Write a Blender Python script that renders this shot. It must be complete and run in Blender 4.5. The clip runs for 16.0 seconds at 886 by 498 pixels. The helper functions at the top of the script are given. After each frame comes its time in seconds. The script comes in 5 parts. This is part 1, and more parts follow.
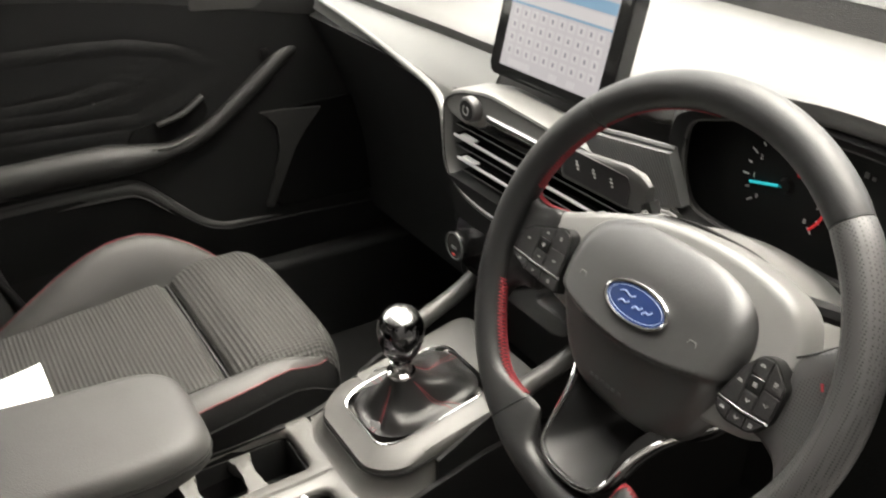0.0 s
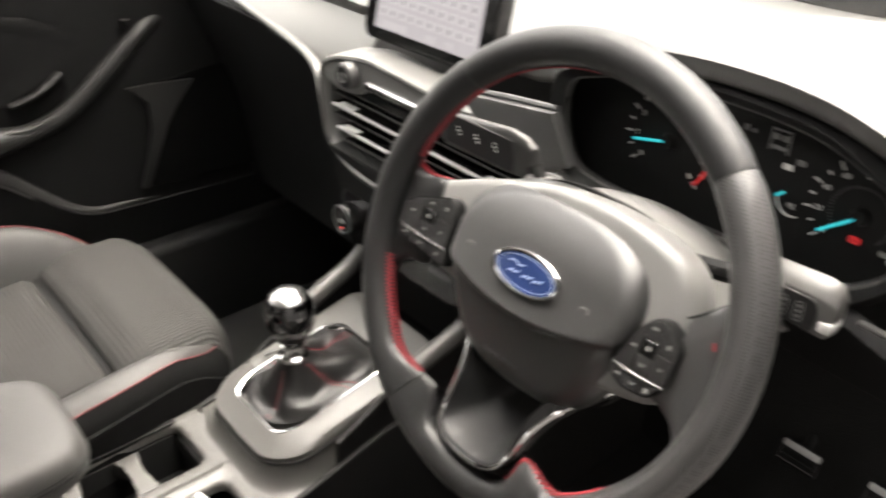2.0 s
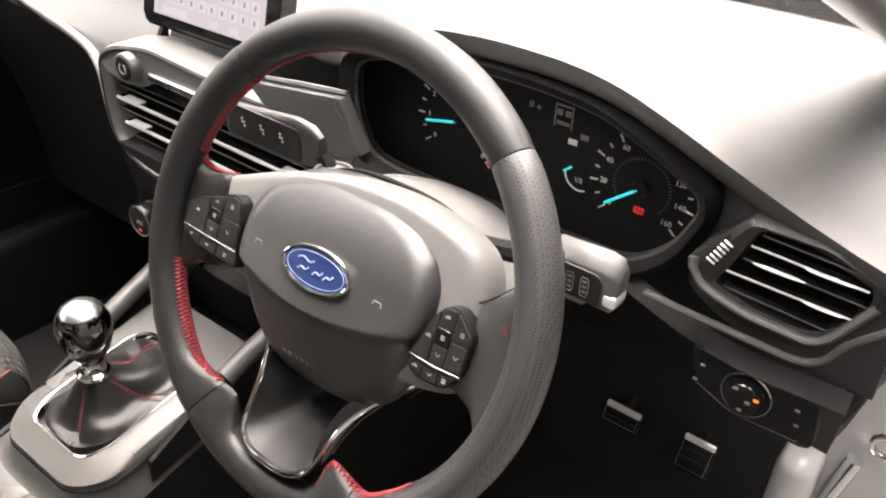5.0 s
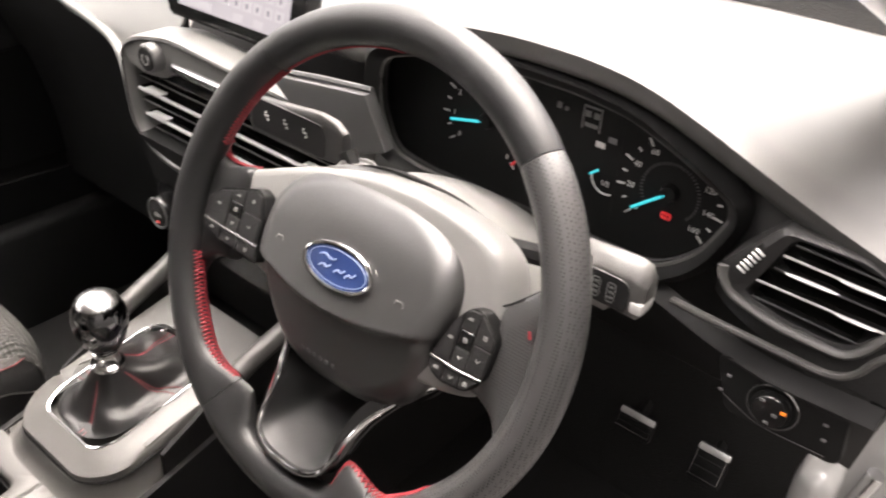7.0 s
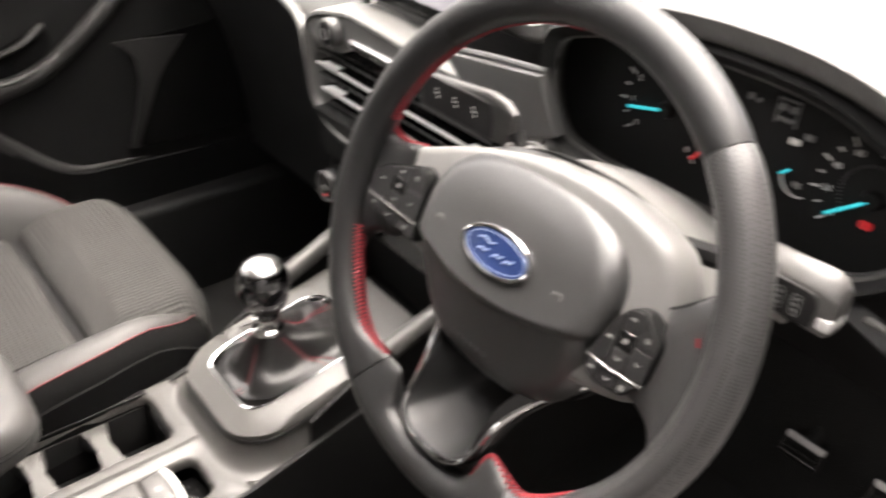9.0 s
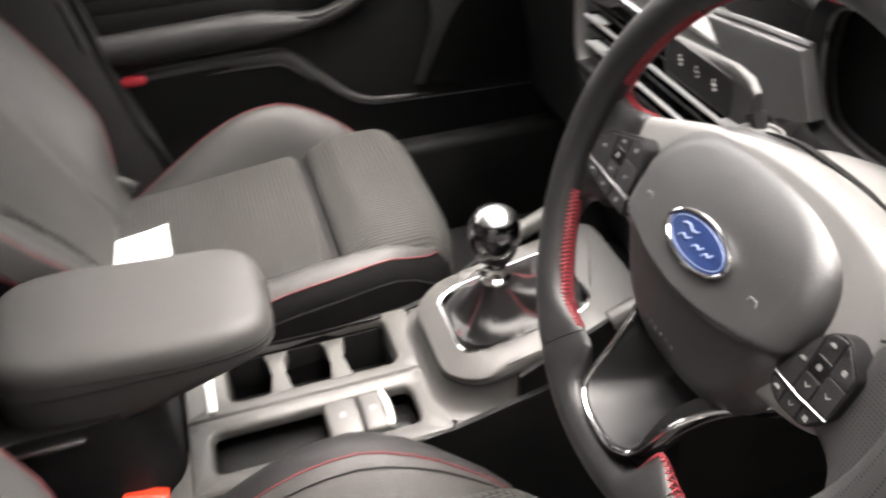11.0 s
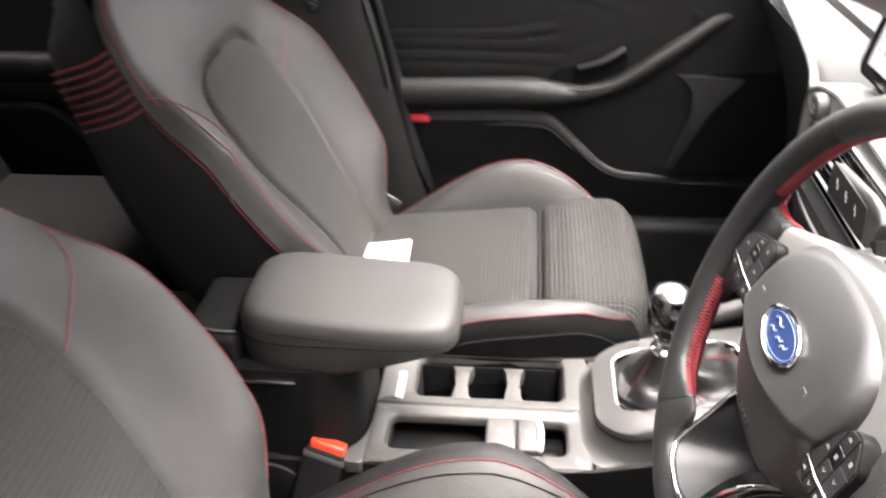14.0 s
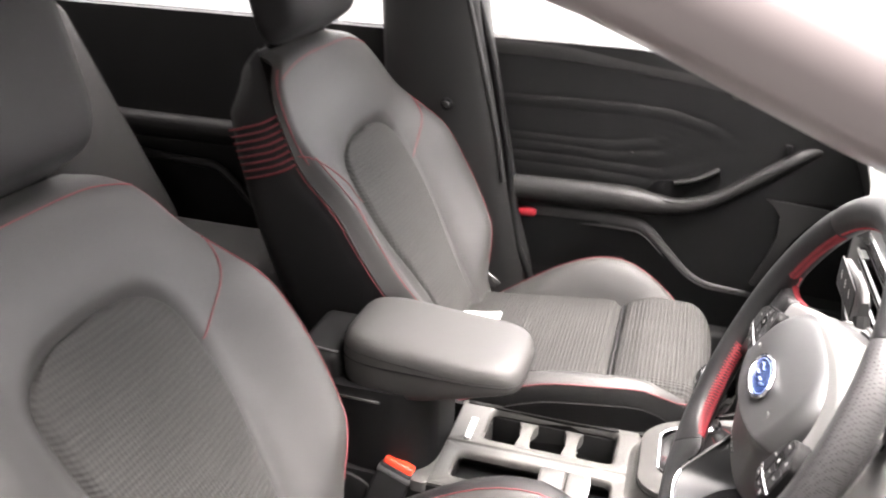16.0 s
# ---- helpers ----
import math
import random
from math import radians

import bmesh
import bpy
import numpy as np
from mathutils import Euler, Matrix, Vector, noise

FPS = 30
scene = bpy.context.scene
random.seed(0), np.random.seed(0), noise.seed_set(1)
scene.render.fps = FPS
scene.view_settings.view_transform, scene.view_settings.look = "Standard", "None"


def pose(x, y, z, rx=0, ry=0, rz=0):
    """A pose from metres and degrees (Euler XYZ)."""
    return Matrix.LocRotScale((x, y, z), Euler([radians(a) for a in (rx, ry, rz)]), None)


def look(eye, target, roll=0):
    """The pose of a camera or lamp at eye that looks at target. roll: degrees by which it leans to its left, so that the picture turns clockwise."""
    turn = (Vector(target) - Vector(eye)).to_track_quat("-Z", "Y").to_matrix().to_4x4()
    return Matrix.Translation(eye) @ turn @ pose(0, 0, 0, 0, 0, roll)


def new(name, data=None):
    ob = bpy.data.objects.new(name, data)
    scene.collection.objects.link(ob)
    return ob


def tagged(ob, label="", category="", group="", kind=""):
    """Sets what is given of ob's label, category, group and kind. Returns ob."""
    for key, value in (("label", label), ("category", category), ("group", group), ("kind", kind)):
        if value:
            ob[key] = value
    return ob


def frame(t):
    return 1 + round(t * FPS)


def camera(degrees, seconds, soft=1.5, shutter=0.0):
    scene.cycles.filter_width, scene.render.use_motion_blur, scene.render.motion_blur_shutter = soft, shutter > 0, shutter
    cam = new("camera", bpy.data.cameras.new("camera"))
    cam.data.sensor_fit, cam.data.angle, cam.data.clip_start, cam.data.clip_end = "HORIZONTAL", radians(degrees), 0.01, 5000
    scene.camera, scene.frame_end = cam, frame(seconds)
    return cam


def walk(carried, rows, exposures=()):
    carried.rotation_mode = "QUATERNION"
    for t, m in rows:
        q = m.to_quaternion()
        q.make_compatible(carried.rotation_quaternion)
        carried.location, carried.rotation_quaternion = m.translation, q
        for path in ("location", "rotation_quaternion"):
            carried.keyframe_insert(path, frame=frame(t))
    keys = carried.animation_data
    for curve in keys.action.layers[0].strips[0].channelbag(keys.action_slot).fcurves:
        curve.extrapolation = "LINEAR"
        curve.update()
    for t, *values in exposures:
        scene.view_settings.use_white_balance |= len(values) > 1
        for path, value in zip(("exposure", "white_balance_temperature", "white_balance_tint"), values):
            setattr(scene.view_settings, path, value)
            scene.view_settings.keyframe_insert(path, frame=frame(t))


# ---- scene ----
cam = camera(55.2, 16.0, soft=2.0, shutter=1.6)
PATH = [
    (0, (0.772, -0.452, 1.321), (-0.693, 0.505, 0.352), 0.9),
    (0.5, (0.765, -0.446, 1.316), (-0.674, 0.528, 0.324), 1.0),
    (1, (0.758, -0.44, 1.313), (-0.644, 0.565, 0.301), 1.0),
    (1.5, (0.753, -0.431, 1.311), (-0.603, 0.622, 0.285), 1.0),
    (2, (0.75, -0.417, 1.31), (-0.541, 0.703, 0.272), 1.1),
    (2.5, (0.75, -0.4, 1.309), (-0.47, 0.789, 0.262), 1.3),
    (3, (0.756, -0.383, 1.308), (-0.4, 0.865, 0.255), 1.2),
    (3.5, (0.761, -0.373, 1.306), (-0.334, 0.925, 0.251), 1.3),
    (4, (0.763, -0.366, 1.306), (-0.287, 0.965, 0.245), 1.6),
    (6.5, (0.751, -0.366, 1.301), (-0.258, 0.992, 0.235), 4.2),
    (7, (0.748, -0.366, 1.3), (-0.286, 0.972, 0.232), 4.2),
    (7.5, (0.745, -0.365, 1.297), (-0.328, 0.936, 0.223), 4.2),
    (8, (0.742, -0.364, 1.295), (-0.388, 0.881, 0.212), 3.6),
    (8.5, (0.739, -0.356, 1.287), (-0.472, 0.807, 0.199), 2.8),
    (9, (0.733, -0.351, 1.282), (-0.554, 0.712, 0.18), 2.0),
    (9.5, (0.732, -0.338, 1.278), (-0.643, 0.586, 0.158), 0.9),
    (10, (0.733, -0.316, 1.28), (-0.721, 0.428, 0.126), -1.5),
    (12.5, (0.807, -0.24, 1.299), (-0.801, -0.155, 0.113), -2.1),
    (13, (0.833, -0.225, 1.311), (-0.803, -0.234, 0.161), -2.5),
    (13.5, (0.858, -0.212, 1.324), (-0.808, -0.312, 0.222), -2.3),
    (14, (0.896, -0.202, 1.343), (-0.796, -0.386, 0.294), -1.4),
    (14.5, (0.929, -0.183, 1.34), (-0.793, -0.458, 0.36), -0.7),
    (15, (0.973, -0.17, 1.344), (-0.771, -0.519, 0.43), 0.5),
    (15.5, (1.043, -0.145, 1.356), (-0.716, -0.567, 0.504), 1.6),
    (16, (1.094, -0.117, 1.363), (-0.669, -0.604, 0.554), 2.2),
]
walk(cam, [(t, look(eye, target, roll)) for t, eye, target, roll in PATH],
     exposures=[(0, 1.54, 6900, 10), (1, 1.50, 6900, 11), (3, 1.90, 6900, 15), (7, 1.93, 6900, 18), (10, 1.87, 6800, 16), (12.5, 2.03, 6600, 16), (14, 2.38, 6600, 17), (16, 2.72, 6600, 18)])

# ---- world and light ----
world = bpy.data.worlds.new("sky")
scene.world = world
world.use_nodes = True
wn, wl = world.node_tree.nodes, world.node_tree.links
sky = wn.new("ShaderNodeTexSky")
sky.sky_type = "NISHITA"
sky.sun_disc = False
sky.sun_elevation, sky.sun_rotation = radians(72), radians(-17)
sky.air_density, sky.dust_density = 1.0, 4.0
cloud = wn.new("ShaderNodeMix")
cloud.data_type = "RGBA"
cloud.inputs[0].default_value = 0.8
cloud.inputs[7].default_value = (12.0, 11.8, 11.4, 1)
wl.new(sky.outputs[0], cloud.inputs[6])
wl.new(cloud.outputs[2], wn["Background"].inputs[0])
wn["Background"].inputs[1].default_value = 0.18
sun_data = bpy.data.lights.new("sun", "SUN")
sun_data.energy, sun_data.angle, sun_data.color = 3.8, radians(55), (1.0, 0.96, 0.9)
sun = new("sun", sun_data)
sun.matrix_world = look((-0.5, 1.7, 6.0), (0, 0, 0.5))


# ---- materials ----
def material(name, color, rough=0.5, metal=0.0, grain=0.0, scale=300.0, bump=0.0, stain=0.12, spec=0.5, coat=0.0, emit=None, power=0.0):
    """A principled surface with fine grain and broad uneven wear."""
    m = bpy.data.materials.new(name)
    m.use_nodes = True
    nt = m.node_tree
    b = nt.nodes["Principled BSDF"]
    b.inputs["Base Color"].default_value = (*color, 1)
    b.inputs["Roughness"].default_value = rough
    b.inputs["Metallic"].default_value = metal
    b.inputs["Specular IOR Level"].default_value = spec
    b.inputs["Coat Weight"].default_value = coat
    if emit:
        b.inputs["Emission Color"].default_value = (*emit, 1)
        b.inputs["Emission Strength"].default_value = power
    tc = nt.nodes.new("ShaderNodeTexCoord")
    if stain > 0:
        n1 = nt.nodes.new("ShaderNodeTexNoise")
        n1.inputs["Scale"].default_value, n1.inputs["Detail"].default_value = 9.0, 5.0
        nt.links.new(tc.outputs["Object"], n1.inputs["Vector"])
        r1 = nt.nodes.new("ShaderNodeMapRange")
        r1.inputs["To Min"].default_value, r1.inputs["To Max"].default_value = 1 - stain, 1 + stain
        nt.links.new(n1.outputs["Fac"], r1.inputs["Value"])
        mx = nt.nodes.new("ShaderNodeMix")
        mx.data_type, mx.blend_type = "RGBA", "MULTIPLY"
        mx.inputs[0].default_value = 1.0
        mx.inputs[6].default_value = (*color, 1)
        nt.links.new(r1.outputs[0], mx.inputs[7])
        nt.links.new(mx.outputs[2], b.inputs["Base Color"])
        r2 = nt.nodes.new("ShaderNodeMapRange")
        r2.inputs["To Min"].default_value, r2.inputs["To Max"].default_value = max(0.02, rough - stain * 0.5), min(1, rough + stain * 0.5)
        nt.links.new(n1.outputs["Fac"], r2.inputs["Value"])
        nt.links.new(r2.outputs[0], b.inputs["Roughness"])
    if bump > 0:
        n2 = nt.nodes.new("ShaderNodeTexVoronoi")
        n2.inputs["Scale"].default_value = scale
        nt.links.new(tc.outputs["Object"], n2.inputs["Vector"])
        bp = nt.nodes.new("ShaderNodeBump")
        bp.inputs["Strength"].default_value, bp.inputs["Distance"].default_value = bump, 0.001
        nt.links.new(n2.outputs["Distance"], bp.inputs["Height"])
        nt.links.new(bp.outputs[0], b.inputs["Normal"])
    return m


def ribbed(name, color, axis, pitch, rough=0.85, cross=0.4, low=0.5, high=1.4, relief=0.7):
    """Woven seat cloth: ribs across one axis, broken into short stitches."""
    m = material(name, color, rough, stain=0.1, spec=0.25)
    nt = m.node_tree
    b = nt.nodes["Principled BSDF"]
    tc = nt.nodes.new("ShaderNodeTexCoord")
    heights = []
    for turn, width, weight in ((axis, pitch, 1.0), ("X", pitch * 0.8, cross)):
        w = nt.nodes.new("ShaderNodeTexWave")
        w.wave_type, w.bands_direction = "BANDS", turn
        w.inputs["Scale"].default_value = 0.314 / width
        w.inputs["Distortion"].default_value = 0.3
        nt.links.new(tc.outputs["Object"], w.inputs["Vector"])
        k = nt.nodes.new("ShaderNodeMath")
        k.operation = "MULTIPLY"
        k.inputs[1].default_value = weight
        nt.links.new(w.outputs["Fac"], k.inputs[0])
        heights.append(k)
    add = nt.nodes.new("ShaderNodeMath")
    nt.links.new(heights[0].outputs[0], add.inputs[0])
    nt.links.new(heights[1].outputs[0], add.inputs[1])
    bp = nt.nodes.new("ShaderNodeBump")
    bp.inputs["Strength"].default_value, bp.inputs["Distance"].default_value = relief, 0.0014
    nt.links.new(add.outputs[0], bp.inputs["Height"])
    nt.links.new(bp.outputs[0], b.inputs["Normal"])
    ramp = nt.nodes.new("ShaderNodeMapRange")
    ramp.inputs["From Max"].default_value = 1 + cross
    ramp.inputs["To Min"].default_value, ramp.inputs["To Max"].default_value = low, high
    nt.links.new(add.outputs[0], ramp.inputs["Value"])
    mx = nt.nodes.new("ShaderNodeMix")
    mx.data_type, mx.blend_type = "RGBA", "MULTIPLY"
    mx.inputs[0].default_value = 1.0
    mx.inputs[6].default_value = (*color, 1)
    nt.links.new(ramp.outputs[0], mx.inputs[7])
    nt.links.new(mx.outputs[2], b.inputs["Base Color"])
    return m


LEATHER = material("grey_leather", (0.0265, 0.0258, 0.0246), 0.60, bump=0.25, scale=700)
LID_SKIN = material("armrest_leather", (0.034, 0.0332, 0.0316), 0.58, bump=0.25, scale=700)
WHEEL_LEATHER = material("wheel_leather", (0.0125, 0.0125, 0.0128), 0.42, bump=0.12, scale=900, spec=0.4)
PERFORATED = material("perforated_leather", (0.038, 0.032, 0.032), 0.38, bump=0.15, scale=1100)
# punched holes in the grips
pt = PERFORATED.node_tree
holes = pt.nodes.new("ShaderNodeTexVoronoi")
holes.inputs["Scale"].default_value, holes.inputs["Randomness"].default_value = 430.0, 0.0
hc = pt.nodes.new("ShaderNodeTexCoord")
pt.links.new(hc.outputs["Object"], holes.inputs["Vector"])
hr = pt.nodes.new("ShaderNodeMapRange")
hr.inputs["From Min"].default_value, hr.inputs["From Max"].default_value = 0.26, 0.36
hr.inputs["To Min"].default_value = 0.45
pt.links.new(holes.outputs["Distance"], hr.inputs["Value"])
hm = pt.nodes.new("ShaderNodeMix")
hm.data_type, hm.blend_type = "RGBA", "MULTIPLY"
hm.inputs[0].default_value = 1.0
hm.inputs[6].default_value = (0.033, 0.0323, 0.0327, 1)
pt.links.new(hr.outputs[0], hm.inputs[7])
pt.links.new(hm.outputs[2], pt.nodes["Principled BSDF"].inputs["Base Color"])
pt.links.new(hr.outputs[0], pt.nodes["Principled BSDF"].inputs["Specular IOR Level"])
VINYL = material("black_vinyl", (0.011, 0.0105, 0.011), 0.62, bump=0.3, scale=700, spec=0.3)
CLOTH = ribbed("ribbed_cloth", (0.0258, 0.0253, 0.0241), "Y", 0.0068, low=0.6, high=1.3)
CLOTH_BACK = ribbed("ribbed_cloth_back", (0.031, 0.0305, 0.029), "Z", 0.0068, cross=0.6, low=0.8, high=1.14, relief=0.42)
CLOTH_DOTS = ribbed("dotted_cloth", (0.0285, 0.028, 0.0266), "Y", 0.0074, cross=0.9, low=0.45, high=1.45, relief=0.8)
PLASTIC = material("soft_black_plastic", (0.0075, 0.0074, 0.0074), 0.55, bump=0.35, scale=900, spec=0.24)
ARM_SKIN = material("door_arm_skin", (0.0125, 0.0122, 0.012), 0.5, bump=0.2, scale=900, spec=0.4)
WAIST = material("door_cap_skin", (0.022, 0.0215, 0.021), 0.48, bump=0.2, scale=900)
PILLAR = material("pillar_trim", (0.011, 0.0108, 0.0105), 0.5, bump=0.3, scale=900)
DASH_TOP = material("dash_skin", (0.044, 0.0432, 0.0415), 0.42, bump=0.12, scale=900)
STALK = material("stalk_plastic", (0.07, 0.069, 0.067), 0.38, bump=0.1, scale=900)
# same plastic as the airbag, set paler: strong light put into the colour
LIT_PLASTIC = material("lit_cowl_plastic", (0.16, 0.159, 0.155), 0.36, bump=0.1, scale=1100)
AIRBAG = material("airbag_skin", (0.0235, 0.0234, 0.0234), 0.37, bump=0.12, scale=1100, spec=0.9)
DASH_SIDE = material("dash_side_skin", (0.016, 0.0158, 0.016), 0.5, bump=0.3, scale=900, spec=0.35)
TRIM = material("satin_grey_trim", (0.15, 0.15, 0.145), 0.32, metal=0.3, bump=0.12, scale=900, stain=0.08)
CONSOLE = material("satin_console", (0.062, 0.0607, 0.058), 0.42, metal=0.15, bump=0.1, scale=1200, stain=0.06)
GLOSS = material("gloss_black", (0.008, 0.008, 0.008), 0.12, stain=0.04)
DARK = material("dark_plastic", (0.0068, 0.0067, 0.0068), 0.6, stain=0.1, spec=0.2)
MATT = material("matt_black_vinyl", (0.0045, 0.0044, 0.0044), 0.9, stain=0.1, spec=0.08)
BOOT = material("boot_leather", (0.0085, 0.0083, 0.0083), 0.38, bump=0.3, scale=700)
DARK_CHROME = material("dark_chrome", (0.2, 0.2, 0.205), 0.07, metal=1.0, stain=0.03)
SILVER = material("silver_paint", (0.75, 0.75, 0.74), 0.22, metal=0.3, stain=0.04)
CHROME = material("chrome", (0.8, 0.8, 0.8), 0.09, metal=1.0, stain=0.03)
SATIN = material("satin_chrome", (0.65, 0.65, 0.65), 0.25, metal=1.0, stain=0.05)
STITCH = material("red_thread", (0.22, 0.018, 0.026), 0.7, stain=0.1)
SEAM_RED = material("dull_red_thread", (0.14, 0.025, 0.03), 0.7, stain=0.1)
FAINT = material("faint_print", (0.05, 0.05, 0.05), 0.5, stain=0.0)
REFLECT = material("red_reflector", (0.35, 0.02, 0.03), 0.3, stain=0.05)
RED = material("red_button", (0.75, 0.05, 0.02), 0.35, stain=0.05)
PALE_BLUE = material("pale_blue_metal", (0.22, 0.28, 0.42), 0.35, metal=0.3, stain=0.0)
BLUE = material("blue_enamel", (0.013, 0.026, 0.085), 0.25, coat=0.3, stain=0.04)
CARPET = material("carpet", (0.007, 0.0068, 0.0066), 0.95, bump=1.0, scale=500)
PAPER = material("paper", (0.82, 0.82, 0.8), 0.7, stain=0.03)
# jamb's copy of the body paint, brightened so its colour carries the light
LIT_PAINT = material("lit_body_paint", (0.42, 0.42, 0.41), 0.3, coat=0.5, stain=0.05)
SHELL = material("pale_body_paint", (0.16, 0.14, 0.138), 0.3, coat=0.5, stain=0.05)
HEADLINER = material("headliner", (0.4, 0.39, 0.37), 0.9, stain=0.06)
LETTER = material("white_print", (0.65, 0.65, 0.63), 0.5, stain=0.0)
MARK = material("pale_key_print", (0.22, 0.22, 0.215), 0.5, stain=0.0)
DIM = material("grey_print", (0.16, 0.16, 0.16), 0.5, stain=0.0)
CYAN = material("lit_needle", (0.02, 0.3, 0.32), 0.5, stain=0.0, emit=(0.02, 0.75, 0.85), power=0.22)
WARN = material("lit_warning", (0.4, 0.02, 0.02), 0.5, stain=0.0, emit=(1.0, 0.04, 0.05), power=0.12)
AMBER = material("lit_amber", (0.4, 0.1, 0.01), 0.5, stain=0.0, emit=(1.0, 0.25, 0.02), power=0.3)
SCREEN = material("lit_screen", (0.1, 0.1, 0.1), 0.15, stain=0.0, emit=(0.74, 0.71, 0.77), power=0.17)
SCREEN_BLUE = material("lit_screen_blue", (0.05, 0.08, 0.1), 0.15, stain=0.0, emit=(0.30, 0.50, 0.75), power=0.17)
SCREEN_KEY = material("lit_key", (0.1, 0.1, 0.1), 0.15, stain=0.0, emit=(0.82, 0.80, 0.84), power=0.18)
SCREEN_INK = material("screen_ink", (0.03, 0.03, 0.04), 0.15, stain=0.0, emit=(0.6, 0.57, 0.62), power=0.15)
GROUND = material("pale_concrete", (0.10, 0.098, 0.094), 0.85, bump=0.4, scale=60, stain=0.15)
WALL_DARK = material("grey_render", (0.09, 0.088, 0.085), 0.9, bump=0.4, scale=40, stain=0.2)
WALL_PALE = material("white_render", (0.8, 0.79, 0.77), 0.85, bump=0.3, scale=40, stain=0.06)
RIBGREY = material("ribbed_grey", (0.06, 0.06, 0.06), 0.45, stain=0.06)
# rear bench cloth, colour lowered to carry the shade of the cabin
SHADED_CLOTH = material("shaded_rear_cloth", (0.0075, 0.0072, 0.0071), 0.95, bump=0.5, scale=500, spec=0.2)
GLASS = bpy.data.materials.new("car_glass")
GLASS.use_nodes = True
gb = GLASS.node_tree.nodes["Principled BSDF"]
gb.inputs["Transmission Weight"].default_value, gb.inputs["Roughness"].default_value, gb.inputs["IOR"].default_value = 1.0, 0.0, 1.05
gb.inputs["Base Color"].default_value = (0.93, 0.95, 0.94, 1)


# ---- shape helpers ----
def part(name, bm, mat, parent=None, label="", m=None, flat=False):
    if m is not None:
        bm.transform(m)
    bmesh.ops.recalc_face_normals(bm, faces=bm.faces)
    me = bpy.data.meshes.new(name)
    bm.to_mesh(me)
    bm.free()
    if not flat:
        me.polygons.foreach_set("use_smooth", [True] * len(me.polygons))
        me.set_sharp_from_angle(angle=radians(40))
    me.materials.append(mat)
    ob = new(name, me)
    if parent is not None:
        ob.parent = parent
    if label:
        ob["label"] = label
    return ob


def thing(name, label, category, group="", kind="", m=None):
    ob = new(name)
    ob.empty_display_size = 0.05
    if m is not None:
        ob.matrix_world = m
    return tagged(ob, label, category, group, kind)


def spline(pts, n, closed=False):
    """n points along a Catmull-Rom curve through pts."""
    p = [Vector(q) for q in pts]
    k = len(p)
    out = []
    spans = k if closed else k - 1
    for i in range(n):
        f = i / n * spans if closed else i / (n - 1) * spans
        a = min(int(f), spans - 1)
        u = f - a
        g = (lambda j: p[j % k]) if closed else (lambda j: p[min(max(j, 0), k - 1)])
        p0, p1, p2, p3 = g(a - 1), g(a), g(a + 1), g(a + 2)
        out.append(0.5 * (2 * p1 + (p2 - p0) * u + (2 * p0 - 5 * p1 + 4 * p2 - p3) * u * u + (3 * p1 - p0 - 3 * p2 + p3) * u ** 3))
    return out


def loft(rings, closed=True, caps=True, loop=False):
    bm = bmesh.new()
    vs = [[bm.verts.new(q) for q in r] for r in rings]
    n = len(vs[0])
    rows = list(zip(vs, vs[1:])) + ([(vs[-1], vs[0])] if loop else [])
    for a, b in rows:
        for i in range(n if closed else n - 1):
            j = (i + 1) % n
            bm.faces.new((a[i], a[j], b[j], b[i]))
    if caps and closed and not loop:
        bm.faces.new(vs[0][::-1])
        bm.faces.new(vs[-1])
    return bm


def tube(path, r, n=8, loop=False, taper=None, flat=1.0, up=(0, 0, 1)):
    """A round or flattened bar along a path. taper: radius factors along it."""
    p = [Vector(q) for q in path]
    rings = []
    for i, q in enumerate(p):
        a, b = (p[i - 1], p[(i + 1) % len(p)]) if loop else (p[max(i - 1, 0)], p[min(i + 1, len(p) - 1)])
        d = (b - a).normalized()
        side = d.cross(Vector(up))
        side = side.normalized() if side.length > 1e-4 else d.orthogonal().normalized()
        over = side.cross(d)
        rr = r * (taper[min(int(i / len(p) * len(taper)), len(taper) - 1)] if taper else 1)
        rings.append([q + side * rr * math.cos(2 * math.pi * k / n) + over * rr * flat * math.sin(2 * math.pi * k / n) for k in range(n)])
    return loft(rings, loop=loop)


def slab(outline, z0, z1, bevel=0.0, seg=2, m=None):
    """A plate with the given outline in xy, from z0 to z1, with rounded edges."""
    bm = bmesh.new()
    lo = [bm.verts.new((q[0], q[1], z0)) for q in outline]
    hi = [bm.verts.new((q[0], q[1], z1)) for q in outline]
    n = len(lo)
    for i in range(n):
        j = (i + 1) % n
        bm.faces.new((lo[i], lo[j], hi[j], hi[i]))
    bm.faces.new(lo[::-1])
    top = bm.faces.new(hi)
    if bevel:
        bmesh.ops.bevel(bm, geom=list(top.edges), offset=bevel, segments=seg, profile=0.5, affect="EDGES")
    if m is not None:
        bm.transform(m)
    return bm


def box(x0, x1, y0, y1, z0, z1, bevel=0.003, seg=2, m=None):
    bm = bmesh.new()
    bmesh.ops.create_cube(bm, size=1.0)
    for v in bm.verts:
        v.co = Vector((x0 + (v.co.x + 0.5) * (x1 - x0), y0 + (v.co.y + 0.5) * (y1 - y0), z0 + (v.co.z + 0.5) * (z1 - z0)))
    if bevel:
        bmesh.ops.bevel(bm, geom=list(bm.edges), offset=bevel, segments=seg, profile=0.5, affect="EDGES")
    if m is not None:
        bm.transform(m)
    return bm


